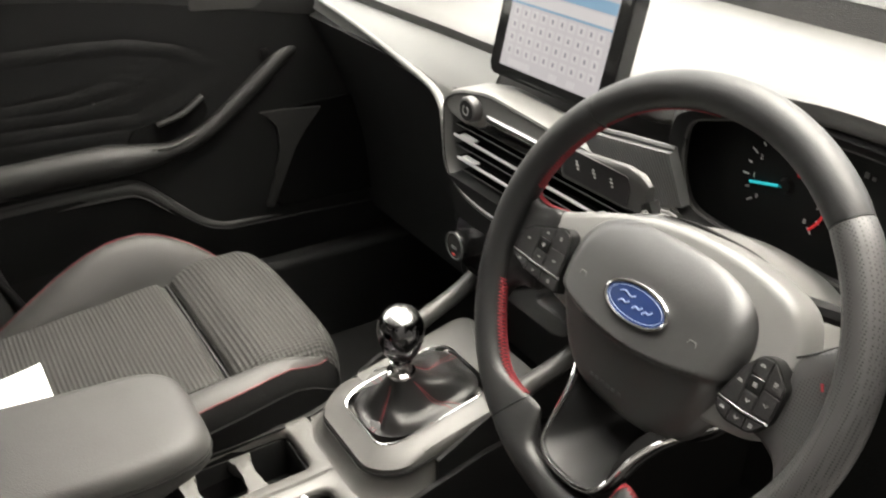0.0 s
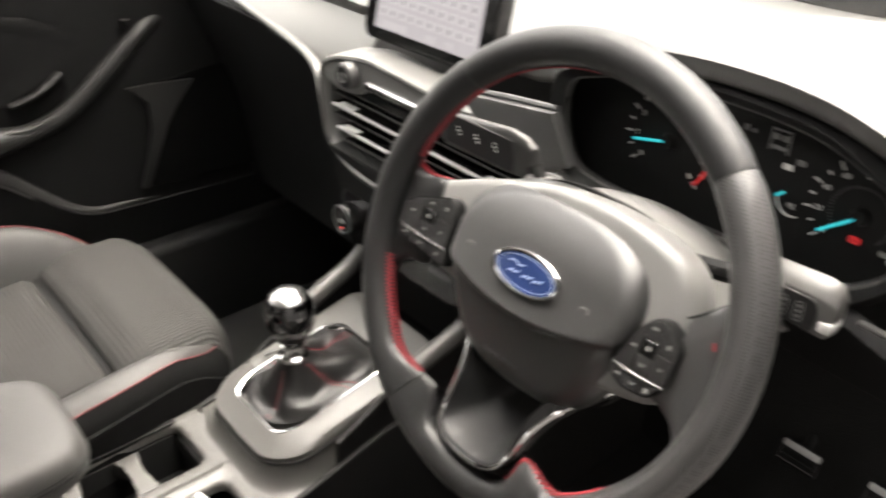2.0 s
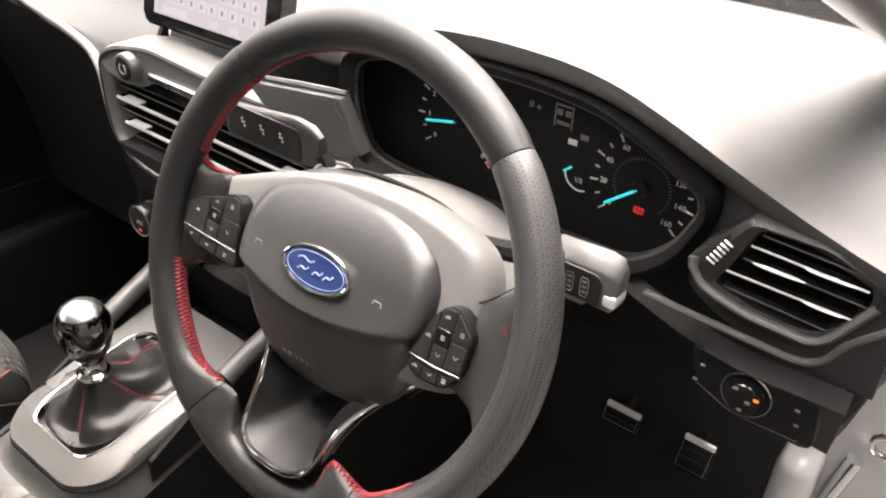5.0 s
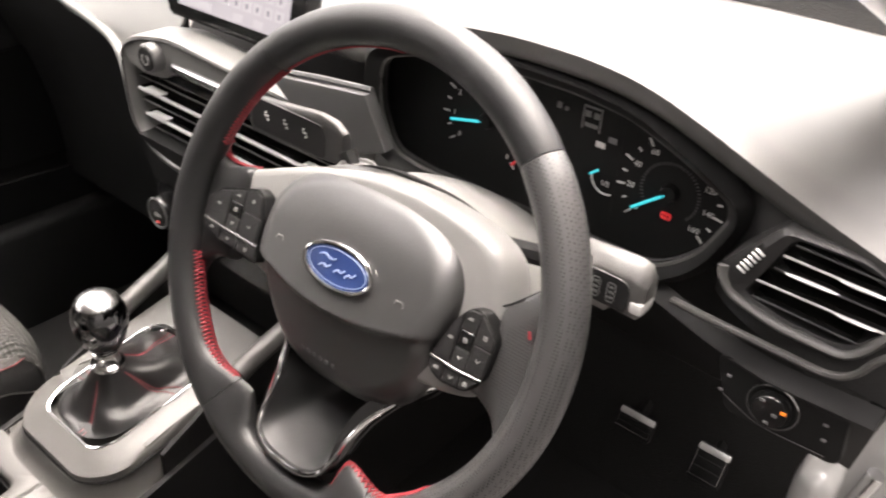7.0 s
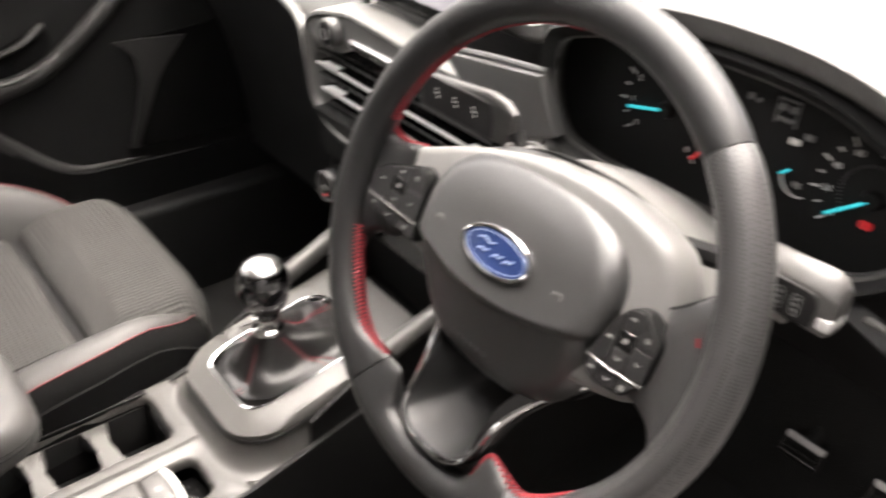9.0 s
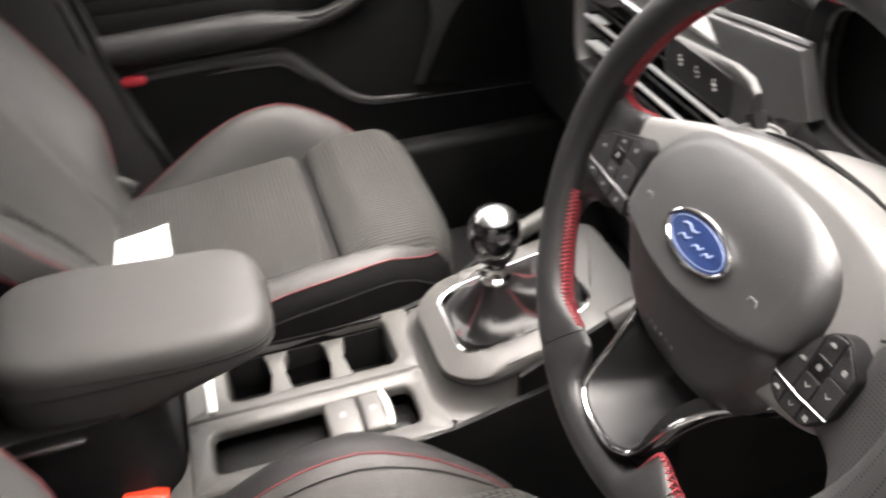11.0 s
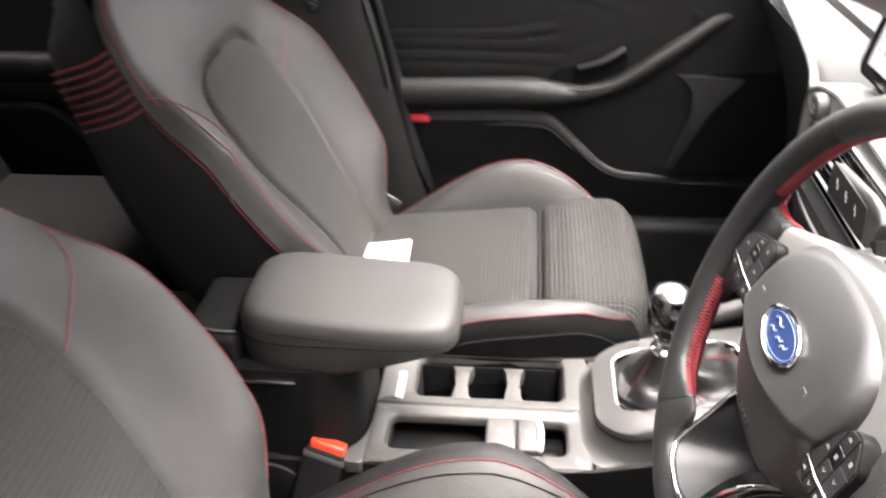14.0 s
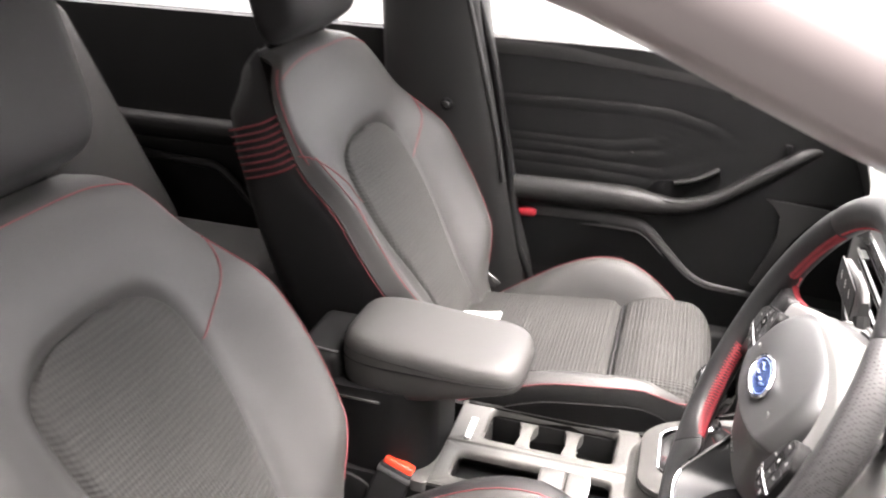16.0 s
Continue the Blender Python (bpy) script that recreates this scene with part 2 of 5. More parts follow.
def turned(profile, n=32, m=None):
    """A turned body: (radius, height) pairs round z."""
    rings = [[(max(r, 1e-4) * math.cos(2 * math.pi * k / n), max(r, 1e-4) * math.sin(2 * math.pi * k / n), h) for k in range(n)] for r, h in profile]
    bm = loft(rings)
    if m is not None:
        bm.transform(m)
    return bm


def frame_ring(outer, inner, z0, z1, m=None):
    """A flat frame between two outlines with the same number of points."""
    rings = [[(q[0], q[1], z0) for q in outer], [(q[0], q[1], z1) for q in outer], [(q[0], q[1], z1) for q in inner], [(q[0], q[1], z0) for q in inner]]
    bm = loft(rings, loop=True)
    if m is not None:
        bm.transform(m)
    return bm


def rounded(pts, r, k=4):
    """A polygon with its corners rounded."""
    out = []
    p = [Vector((q[0], q[1])) for q in pts]
    n = len(p)
    for i in range(n):
        a, b, c = p[i - 1], p[i], p[(i + 1) % n]
        ra = min(r, (a - b).length * 0.45, (c - b).length * 0.45)
        s, e = b + (a - b).normalized() * ra, b + (c - b).normalized() * ra
        for j in range(k + 1):
            u = j / k
            out.append((1 - u) ** 2 * s + 2 * u * (1 - u) * b + u * u * e)
    return [(q.x, q.y) for q in out]


def sheet(fn, nu, nv, thick=0.0):
    """A surface fn(u, v) over the unit square, with a thickness along its normals."""
    bm = bmesh.new()
    g = [[bm.verts.new(fn(i / (nu - 1), j / (nv - 1))) for j in range(nv)] for i in range(nu)]
    for i in range(nu - 1):
        for j in range(nv - 1):
            bm.faces.new((g[i][j], g[i + 1][j], g[i + 1][j + 1], g[i][j + 1]))
    if thick:
        bmesh.ops.recalc_face_normals(bm, faces=bm.faces)
        bmesh.ops.solidify(bm, geom=list(bm.faces), thickness=thick)
    return bm


def lerp(a, b, u):
    return a + (b - a) * u


def smooth(a, b, x):
    u = min(max((x - a) / (b - a), 0), 1)
    return u * u * (3 - 2 * u)

# ---- structure ----
def big(name, bm, mat, label, category, flat=False):
    return tagged(part(name, bm, mat, None, flat=flat), label, category, "", "structure")


big("ground", box(-400, 400, -400, 400, -0.1, 0.0, 0), GROUND, "pale dry concrete forecourt under the car", "ground", True)
# added dark wall, never in view: cuts skylight through the driver's door
big("blocker_east", box(2.6, 2.9, -9, 4, 0.0, 5.0, 0.02), WALL_DARK, "added plain grey wall out of view that blocks skylight from the driver's side", "wall")
# added white backdrop, stands in for the overexposed outside
big("backdrop_west", box(-6.3, -6.0, -14, 8, 0.0, 2.6, 0.02), WALL_PALE, "added plain white backdrop for the washed-out view past the passenger window", "wall")
# second added wall out of view, hides the low sky behind the car
big("blocker_south", box(-6.0, 2.6, -7.3, -7.0, 0.0, 5.0, 0.02), WALL_DARK, "added plain grey wall out of view that blocks low skylight behind the car", "wall")
big("floor", box(-0.85, 0.70, -1.85, 0.95, 0.16, 0.24, 0.01), CARPET, "black carpeted car floor", "floor")
big("wall_front", sheet(lambda u, v: (lerp(-0.85, 0.76, u), 0.62 + 0.3 * v ** 1.6, lerp(0.22, 1.0, v)), 4, 8, 0.02), CARPET, "dark carpeted bulkhead under the dashboard", "bulkhead")
big("floor_tunnel", loft([[(-0.13, y, 0.22), (-0.12, y, 0.40), (-0.09, y, 0.44), (0.09, y, 0.44), (0.12, y, 0.40), (0.13, y, 0.22)] for y in (-1.5, -0.5, 0.2, 0.7)]), CARPET, "black carpeted tunnel between the seats", "tunnel")


def roof_sheet(u, v):
    x = lerp(-0.58, 0.58, u)
    y = lerp(-0.22, -1.9, v)
    return (x, y, 1.40 - 0.10 * (x / 0.58) ** 2 * 0.6 - 0.05 * v * v)


big("ceiling", sheet(roof_sheet, 13, 9, 0.03), HEADLINER, "pale cloth headliner under the roof", "headliner")


def pillar(name, side, label, mat):
    path = spline([(side * 0.60, -0.60, 1.385), (side * 0.605, -0.40, 1.38), (side * 0.63, -0.19, 1.340), (side * 0.645, 0.0, 1.267), (side * 0.65, 0.29, 1.162), (side * 0.655, 0.62, 1.05), (side * 0.66, 0.9, 0.97)], 26)
    return big(name, tube(path, 0.042, 16, flat=0.85), mat, label, "pillar")


pillar("pillar_1", -1, "pale grey windscreen pillar on the passenger side", HEADLINER)
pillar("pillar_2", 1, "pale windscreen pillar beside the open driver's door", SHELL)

screen = thing("window_1", "broad clear raked windscreen above the dashboard", "windscreen", "", "structure")
pane = part("pane", sheet(lambda u, v: (lerp(-0.62, 0.62, u), lerp(0.95, -0.20, v) + 0.06 * (1 - (2 * u - 1) ** 2), lerp(0.965, 1.375, v)), 9, 9, 0.005), GLASS, screen)
pane.visible_shadow = False

# passenger side B pillar, rear door and glass
big("pillar_3", loft([spline([(-0.66, y0, z), (-0.715, y0 - 0.01, z), (-0.74, (y0 + y1) / 2, z), (-0.715, y1 + 0.01, z), (-0.655, y1, z), (-0.64, (y0 + y1) / 2, z)], 18, True) for z, y0, y1 in ((0.26, -0.66, -0.37), (0.53, -0.69, -0.418), (0.76, -0.73, -0.472), (1.05, -0.745, -0.535), (1.2, -0.755, -0.56), (1.4, -0.79, -0.62))]), PILLAR, "dark grey plastic centre pillar beside the passenger seat", "pillar")
big("pillar_seal", tube(spline([(-0.668, -0.352, 0.40), (-0.668, -0.398, 0.53), (-0.668, -0.430, 0.60), (-0.668, -0.450, 0.704), (-0.668, -0.470, 0.833), (-0.668, -0.512, 1.014), (-0.668, -0.547, 1.127), (-0.655, -0.60, 1.30)], 30), 0.0085, 10), DARK, "black rubber seal down the centre pillar", "door seal")
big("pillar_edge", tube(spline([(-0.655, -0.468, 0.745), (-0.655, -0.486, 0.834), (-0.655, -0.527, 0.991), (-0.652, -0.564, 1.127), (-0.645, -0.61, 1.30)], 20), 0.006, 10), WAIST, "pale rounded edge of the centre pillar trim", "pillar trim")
anchor = thing("belt_anchor", "small grey seat belt height adjuster on the centre pillar", "belt anchor")
part("base", turned([(0.0, 0.006), (0.011, 0.006), (0.014, 0.002), (0.015, -0.004)], 20, Matrix.Translation((-0.641, -0.600, 0.910)) @ Matrix.Rotation(radians(90), 4, "Y")), DARK, anchor)
part("button", turned([(0.0, 0.012), (0.006, 0.011), (0.008, 0.006), (0.008, 0.0)], 16, Matrix.Translation((-0.641, -0.600, 0.910)) @ Matrix.Rotation(radians(90), 4, "Y")), WAIST, anchor)
rear = thing("door_2", "closed dark rear passenger door with its window", "door", "", "structure")
part("panel", sheet(lambda u, v: (-0.70 - 0.03 * math.sin(3.1 * v) - 0.012 * smooth(0.55, 0.6, v) , lerp(-0.62, -1.75, u), lerp(0.25, 1.055, v)), 10, 20, 0.03), PLASTIC, rear)
part("armrest", box(-0.70, -0.655, -1.5, -0.78, 0.74, 0.802, 0.018, 3), PLASTIC, rear)
part("pocket_rim", tube(spline([(-0.70, -1.45, 0.690), (-0.688, -1.35, 0.686), (-0.684, -1.27, 0.684), (-0.682, -1.20, 0.680), (-0.684, -1.15, 0.642), (-0.69, -1.10, 0.590), (-0.70, -1.02, 0.560)], 30), 0.011, 10), WAIST, rear, "raised rim of the rear door pocket")
part("window_frame", loft([[(-0.72, y, z) for y, z in q] for q in ([(-0.76, 1.05), (-1.7, 1.05), (-1.75, 1.09), (-0.76, 1.09)],)] + [[(-0.70, y, z) for y, z in q] for q in ([(-0.76, 1.05), (-1.7, 1.05), (-1.75, 1.09), (-0.76, 1.09)],)]), PLASTIC, rear, m=Matrix.Translation((0, 0, -0.035)))
rear_glass = part("pane", sheet(lambda u, v: (-0.715 + 0.10 * v, lerp(-0.74, -1.7, u), lerp(1.05, 1.36, v)), 3, 3, 0.004), GLASS, rear)
rear_glass.visible_shadow = False
big("wall_rear", box(-0.70, 0.70, -1.86, -1.80, 0.2, 1.1, 0.01), PLASTIC, "dark rear bulkhead behind the back seat", "bulkhead")

big("sill_rail", box(-0.80, -0.66, -1.80, 0.66, 0.16, 0.452, 0.02, 3), PLASTIC, "black plastic door sill trim on the passenger side", "sill")
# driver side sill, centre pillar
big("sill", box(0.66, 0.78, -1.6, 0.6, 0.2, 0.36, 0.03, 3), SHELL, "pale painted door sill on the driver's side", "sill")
big("pillar_4", box(0.62, 0.72, -0.95, -0.72, 0.3, 1.36, 0.03, 3), PLASTIC, "dark centre pillar behind the driver's seat", "pillar")


# door jamb with check strap in front of the driver's door
jamb = thing("door_jamb", "pale painted door jamb with bright check strap", "door jamb", "", "structure")
part("panel", slab(rounded([(0.675, 0.54), (0.685, 0.61), (0.693, 0.662), (0.708, 0.705), (0.717, 0.755), (0.75, 0.86), (0.93, 0.90), (0.93, 0.40), (0.67, 0.40)], 0.02), -0.03, 0.0, 0.008, 3, Matrix.Translation((0, 0.40, 0)) @ Matrix.Rotation(radians(90), 4, "X")), LIT_PAINT, jamb)
part("seal", tube(spline([(0.655, 0.39, 0.50), (0.675, 0.39, 0.60), (0.687, 0.39, 0.68), (0.703, 0.39, 0.755), (0.74, 0.39, 0.87)], 14), 0.008, 8), DARK, jamb)
part("check_strap", tube([(0.715, 0.385, 0.60), (0.721, 0.38, 0.65), (0.729, 0.38, 0.695)], 0.009, 10), SATIN, jamb)
part("bolt_ring", tube([(0.748 + 0.012 * math.cos(k * 0.524), 0.383, 0.722 + 0.012 * math.sin(k * 0.524)) for k in range(12)], 0.0032, 8, loop=True, up=(0, 1, 0)), SATIN, jamb)
part("step_trim", box(0.664, 0.705, 0.335, 0.396, 0.36, 0.692, 0.019, 5), LIT_PAINT, jamb)

# ---- passenger door ----
def door_line(z):
    """Rear edge of the front door at height z."""
    return -0.43 - 0.10 * smooth(0.3, 1.1, z) - 0.03 * smooth(0.8, 1.1, z)


def door_skin(u, v):
    z = lerp(0.28, 1.045 , v)
    y = lerp(door_line(z), 0.62, u)
    top = lerp(1.045, 0.955, smooth(-0.25, 0.3, y))
    z = lerp(0.28, top, v)
    x = -0.745 + 0.018 * math.sin(v * 3.0)
    # thin pleats that sweep up towards the front and die out
    for line in PLEATS:
        ys, zs = [q[0] for q in line], [q[1] for q in line]
        d = z - float(np.interp(y, ys, zs))
        fade = 1 - smooth(ys[-1] - 0.05, ys[-1] + 0.03, y)
        x += fade * (0.0019 * math.exp(-(d / 0.0055) ** 2) - 0.0015 * math.exp(-((d - 0.011) / 0.006) ** 2))
    return (x, y, z)


PLEATS = (((-0.6, 0.915), (-0.31, 0.920), (-0.22, 0.922), (-0.13, 0.917), (-0.04, 0.894), (0.014, 0.859)),
          ((-0.6, 0.838), (-0.33, 0.836), (-0.24, 0.839), (-0.16, 0.855), (-0.10, 0.890)),
          ((-0.6, 0.822), (-0.33, 0.820), (-0.22, 0.817), (-0.15, 0.828), (-0.06, 0.868)),
          ((-0.6, 0.798), (-0.33, 0.796), (-0.20, 0.791), (-0.14, 0.788), (-0.05, 0.816), (0.03, 0.846)),
          ((-0.6, 0.775), (-0.34, 0.773), (-0.16, 0.769)))
door = thing("door_1", "closed black front passenger door with padded armrest and pocket", "car door", "", "structure")
part("door_skin", sheet(door_skin, 56, 190, 0.03), PLASTIC, door)
part("waist_rail", loft([[(-0.742, y, z - 0.06), (-0.722, y, z - 0.055), (-0.708, y, z - 0.03), (-0.712, y, z - 0.006), (-0.725, y, z + 0.004), (-0.745, y, z + 0.003)] for y, z in [(q.x, q.y) for q in spline([(-0.535, 1.05, 0), (-0.35, 1.045, 0), (-0.1, 1.02, 0), (0.1, 0.985, 0), (0.3, 0.955, 0), (0.55, 0.94, 0)], 24)]]), WAIST, door)
arm_path = spline([(-0.702, -0.46, 0.722), (-0.697, -0.3, 0.726), (-0.692, -0.20, 0.728), (-0.689, -0.14, 0.726), (-0.687, -0.08, 0.730), (-0.688, -0.015, 0.755), (-0.695, 0.07, 0.813), (-0.708, 0.14, 0.861), (-0.728, 0.195, 0.878)], 48)
arm_size = [float(np.interp(q.y, (-0.46, -0.20, -0.15, -0.09, 0.0, 0.10, 0.195), (1.15, 1.15, 0.95, 0.62, 0.55, 0.60, 0.5))) for q in arm_path]
part("armrest", tube(arm_path, 0.027, 14, taper=arm_size, up=(0, 0, 1)), ARM_SKIN, door, "padded armrest that sweeps up into a grab handle")
# raised matt black patch, paints the shade of the handle's hollow
part("cup_shade", slab(rounded([(-0.166, 0.738), (-0.113, 0.734), (-0.051, 0.738), (-0.008, 0.788), (-0.020, 0.818), (-0.060, 0.800), (-0.104, 0.784), (-0.148, 0.776)], 0.010), 0.0, 0.010, 0.003, 2, Matrix(((0, 0, 1, -0.7035), (1, 0, 0, 0), (0, 1, 0, 0), (0, 0, 0, 1)))), MATT, door, "dark patch that stands in for the shaded hollow behind the grab handle")
part("door_release", tube(spline([(-0.694, -0.104, 0.778), (-0.686, -0.060, 0.793), (-0.694, -0.018, 0.817)], 10), 0.0074, 10, flat=0.7), ARM_SKIN, door, "black inner door release")
# paler tube, paints the highlight on the handle's top rim
part("handle_highlight", tube(spline([(-0.686, -0.170, 0.741), (-0.676, -0.122, 0.741), (-0.674, -0.085, 0.741), (-0.678, -0.040, 0.752)], 14), 0.0032, 8), WAIST, door, "pale strip that paints the highlight along the grab handle")
# paler skin here is the light that the moulding's facet catches
part("lit_facet", slab(rounded([(0.083, 0.768), (0.132, 0.766), (0.212, 0.759), (0.173, 0.716), (0.152, 0.686), (0.114, 0.606), (0.096, 0.568), (0.082, 0.572), (0.104, 0.632), (0.120, 0.690), (0.118, 0.733), (0.100, 0.757)][::-1], 0.004), 0.0, 0.0060, 0.0028, 2, Matrix(((0, 0, 1, -0.6925), (1, 0, 0, 0), (0, 1, 0, 0), (0, 0, 0, 1)))), WAIST, door, "flat pale strip that stands in for the lit facet of the speaker moulding")
part("lock_button", box(-0.701, -0.692, 0.10, 0.115, 0.87, 0.885, 0.002), DARK, door)
pocket_path = spline([(-0.705, -0.455, 0.664), (-0.700, -0.3, 0.670), (-0.697, -0.20, 0.671), (-0.697, -0.155, 0.664), (-0.698, -0.105, 0.618), (-0.700, -0.055, 0.572), (-0.702, -0.01, 0.550), (-0.703, 0.05, 0.545), (-0.71, 0.2, 0.538), (-0.72, 0.4, 0.53)], 50)
rim_size = [float(np.interp(q.y, (-0.45, -0.2, -0.15, -0.05, 0.05, 0.2, 0.4), (0.85, 0.95, 1.0, 0.75, 0.5, 0.4, 0.35))) for q in pocket_path]
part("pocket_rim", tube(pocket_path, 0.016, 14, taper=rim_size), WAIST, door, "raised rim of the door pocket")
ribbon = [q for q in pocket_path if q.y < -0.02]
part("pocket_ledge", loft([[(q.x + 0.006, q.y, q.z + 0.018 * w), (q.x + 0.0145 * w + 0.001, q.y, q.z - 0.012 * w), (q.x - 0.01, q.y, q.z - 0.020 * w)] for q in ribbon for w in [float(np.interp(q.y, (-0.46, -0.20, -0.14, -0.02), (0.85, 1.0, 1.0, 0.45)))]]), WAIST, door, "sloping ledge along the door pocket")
part("pocket", sheet(lambda u, v: (lerp(-0.702, -0.69, v) - 0.03 * (1 - v) , *(lambda q: (q.y, lerp(0.32, q.z, v)))(pocket_path[int(u * 49)])), 50, 8, 0.006), DARK, door)
part("speaker_panel", slab(rounded([(0.117, 0.764), (0.107, 0.747), (0.139, 0.712), (0.134, 0.652), (0.101, 0.566), (0.40, 0.555), (0.40, 0.78), (0.24, 0.770)], 0.012), 0.0, 0.026, 0.010, 4, Matrix(((0, 0, 1, -0.7175), (1, 0, 0, 0), (0, 1, 0, 0), (0, 0, 0, 1)))), MATT, door, "smooth black moulding round the door speaker")
part("reflector", box(-0.700, -0.678, -0.436, -0.394, 0.660, 0.680, 0.008, 3), REFLECT, door, "red reflector on the door's rear edge")
part("mirror_trim", slab(rounded([(-0.02, 0.965), (0.10, 0.958), (0.16, 1.0), (0.0, 1.03)], 0.01), 0.0, 0.008, 0.002, m=Matrix(((0, 0, 1, -0.715), (1, 0, 0, 0), (0, 1, 0, 0), (0, 0, 0, 1)))), CONSOLE, door, "pale trim at the foot of the window")
part("door_seal", tube([(-0.735, door_line(z) + 0.004, z) for z in [0.3 + 0.08 * k for k in range(14)]], 0.010, 8), DARK, door)
door_glass = part("pane", sheet(lambda u, v: (-0.735 + 0.11 * v, lerp(-0.54 - 0.06 * v, lerp(0.5, -0.15, v), u), lerp(1.0 - 0.06 * u, 1.36, v)), 5, 5, 0.004), GLASS, door)
door_glass.visible_shadow = False

# ---- dashboard ----
dash = thing("dashboard", "dark grey moulded car dashboard with satin trim", "dashboard")


def crest(x):
    """y and z of the top pad's front edge, softened along its length."""
    xs = [x + d * 0.012 for d in range(-3, 4)]
    y = float(np.interp(xs, (0.08, 0.14, 0.20, 0.27, 0.35, 0.55, 0.65, 0.735), (0.235, 0.225, 0.195, 0.160, 0.142, 0.138, 0.132, 0.120)).mean())
    z = float(np.interp(xs, (-0.7, -0.3, 0.08, 0.15, 0.21, 0.27, 0.33, 0.40, 0.50, 0.543, 0.585, 0.627, 0.66, 0.70, 0.735, 0.8), (0.996, 1.004, 1.007, 1.012, 1.035, 1.070, 1.096, 1.107, 1.107, 1.096, 1.081, 1.066, 1.056, 1.047, 1.040, 1.028)).mean())
    return y, z


def top_pad(u, v):
    x = lerp(-0.738, 0.735, u)
    y, z = crest(x)
    roll = 0.022
    if v < 0.22:
        a = v / 0.22 * math.pi / 2
        return (x, y + roll * (1 - math.sin(a)) * 0.5, z - roll * math.cos(a))
    k = (v - 0.22) / 0.78
    return (x, lerp(y + 0.0, 0.95, k), lerp(z, 0.955, k ** 1.25) + 0.02 * math.sin(math.pi * min(1, k * 1.2)) * (1 - k))


part("top_pad", sheet(top_pad, 150, 36, 0.006), DASH_TOP, dash, "soft grey upper dash pad")


def band_low(u):
    """Height of the band's lower edge, which climbs towards the door and dips beside the vents."""
    return 0.930 + 0.042 * (1 - u) ** 1.3 - 0.045 * smooth(0.65, 0.97, u)


def band(u, v):
    x = lerp(-0.70, -0.135, u)
    y0, z0 = crest(x)
    if v < 0.7:
        k = v / 0.7
        return (x, lerp(y0 + 0.004, 0.192 + 0.02 * (1 - u), k), lerp(z0 - 0.018, band_low(u), k) + 0.008 * u * math.sin(math.pi * k))
    k = (v - 0.7) / 0.3
    return (x, lerp(0.192 + 0.02 * (1 - u), 0.212, k) + 0.004 * math.sin(k * 3), band_low(u) - 0.026 * k)


part("dash_band", sheet(band, 30, 24, 0.005), TRIM, dash, "satin grey band across the passenger side")
part("band_border", tube(spline([(-0.69, 0.216, 0.967), (-0.5, 0.210, 0.952), (-0.35, 0.200, 0.937), (-0.27, 0.189, 0.933), (-0.215, 0.176, 0.931), (-0.180, 0.166, 0.918), (-0.161, 0.159, 0.888), (-0.148, 0.156, 0.850), (-0.120, 0.156, 0.826), (-0.07, 0.156, 0.815), (0.02, 0.156, 0.812)], 56), 0.0062, 10), TRIM, dash, "satin grey border that sweeps down round the vents")
part("glovebox", sheet(lambda u, v: (lerp(-0.735, -0.14, u), lerp(0.225, 0.34, v) + 0.03 * math.sin(math.pi * v), lerp(0.94, 0.52, v)), 12, 10, 0.02), DARK, dash, "black glovebox lid in shade")

# centre fascia
FY = 0.158


def fascia_m(y=FY):
    return Matrix.Translation((0, y, 0)) @ Matrix.Rotation(radians(90), 4, "X")


# local x = world x, local y = world z, local z = towards the driver
FM = fascia_m()
outer = rounded([(-0.155, 0.948), (-0.12, 0.968), (-0.05, 0.982), (0.20, 0.968), (0.245, 0.942), (0.236, 0.88), (0.18, 0.83), (0.10, 0.812), (-0.05, 0.808), (-0.10, 0.815), (-0.142, 0.836), (-0.153, 0.875)], 0.02, 6)
inner = [(0.045 + (q[0] - 0.045) * 0.945, 0.90 + (q[1] - 0.90) * 0.86) for q in outer]
middle = [(0.5 * (a[0] + b[0]), 0.5 * (a[1] + b[1])) for a, b in zip(outer, inner)]
part("fascia_surround", loft([[FM @ Vector((q[0], q[1], h)) for q in line] for line, h in ((outer, -0.035), (outer, 0.004), ([(a[0] * 0.7 + b[0] * 0.3, a[1] * 0.7 + b[1] * 0.3) for a, b in zip(outer, middle)], 0.010), (middle, 0.011), ([(a[0] * 0.6 + b[0] * 0.4, a[1] * 0.6 + b[1] * 0.4) for a, b in zip(inner, middle)], 0.006), (inner, -0.004), (inner, -0.03))], caps=False), TRIM, dash, "satin grey rim round the centre vents")
part("surround_seam", tube([FM @ Vector((q[0], q[1], 0.0108)) for q in middle], 0.0011, 5, loop=True), DARK, dash)
part("fascia_back", slab(inner, -0.034, -0.028, 0, m=FM), DARK, dash)
part("fascia_face", slab(rounded([(-0.145, 0.932), (-0.146, 0.948), (-0.115, 0.962), (-0.05, 0.974), (0.20, 0.960), (0.228, 0.945), (-0.045, 0.945), (-0.062, 0.930), (-0.10, 0.925)][::-1], 0.008), -0.02, 0.009, 0.004, 3, m=FM), TRIM, dash)
vol = part("volume_knob", turned([(0.0135, 0.0155), (0.0145, 0.017), (0.0160, 0.0165), (0.0170, 0.015), (0.0172, 0.003), (0.0185, 0.001), (0.0185, -0.004)], 36, FM @ pose(-0.078, 0.952, 0.006)), RIBGREY, dash, "dark grey round volume knob")
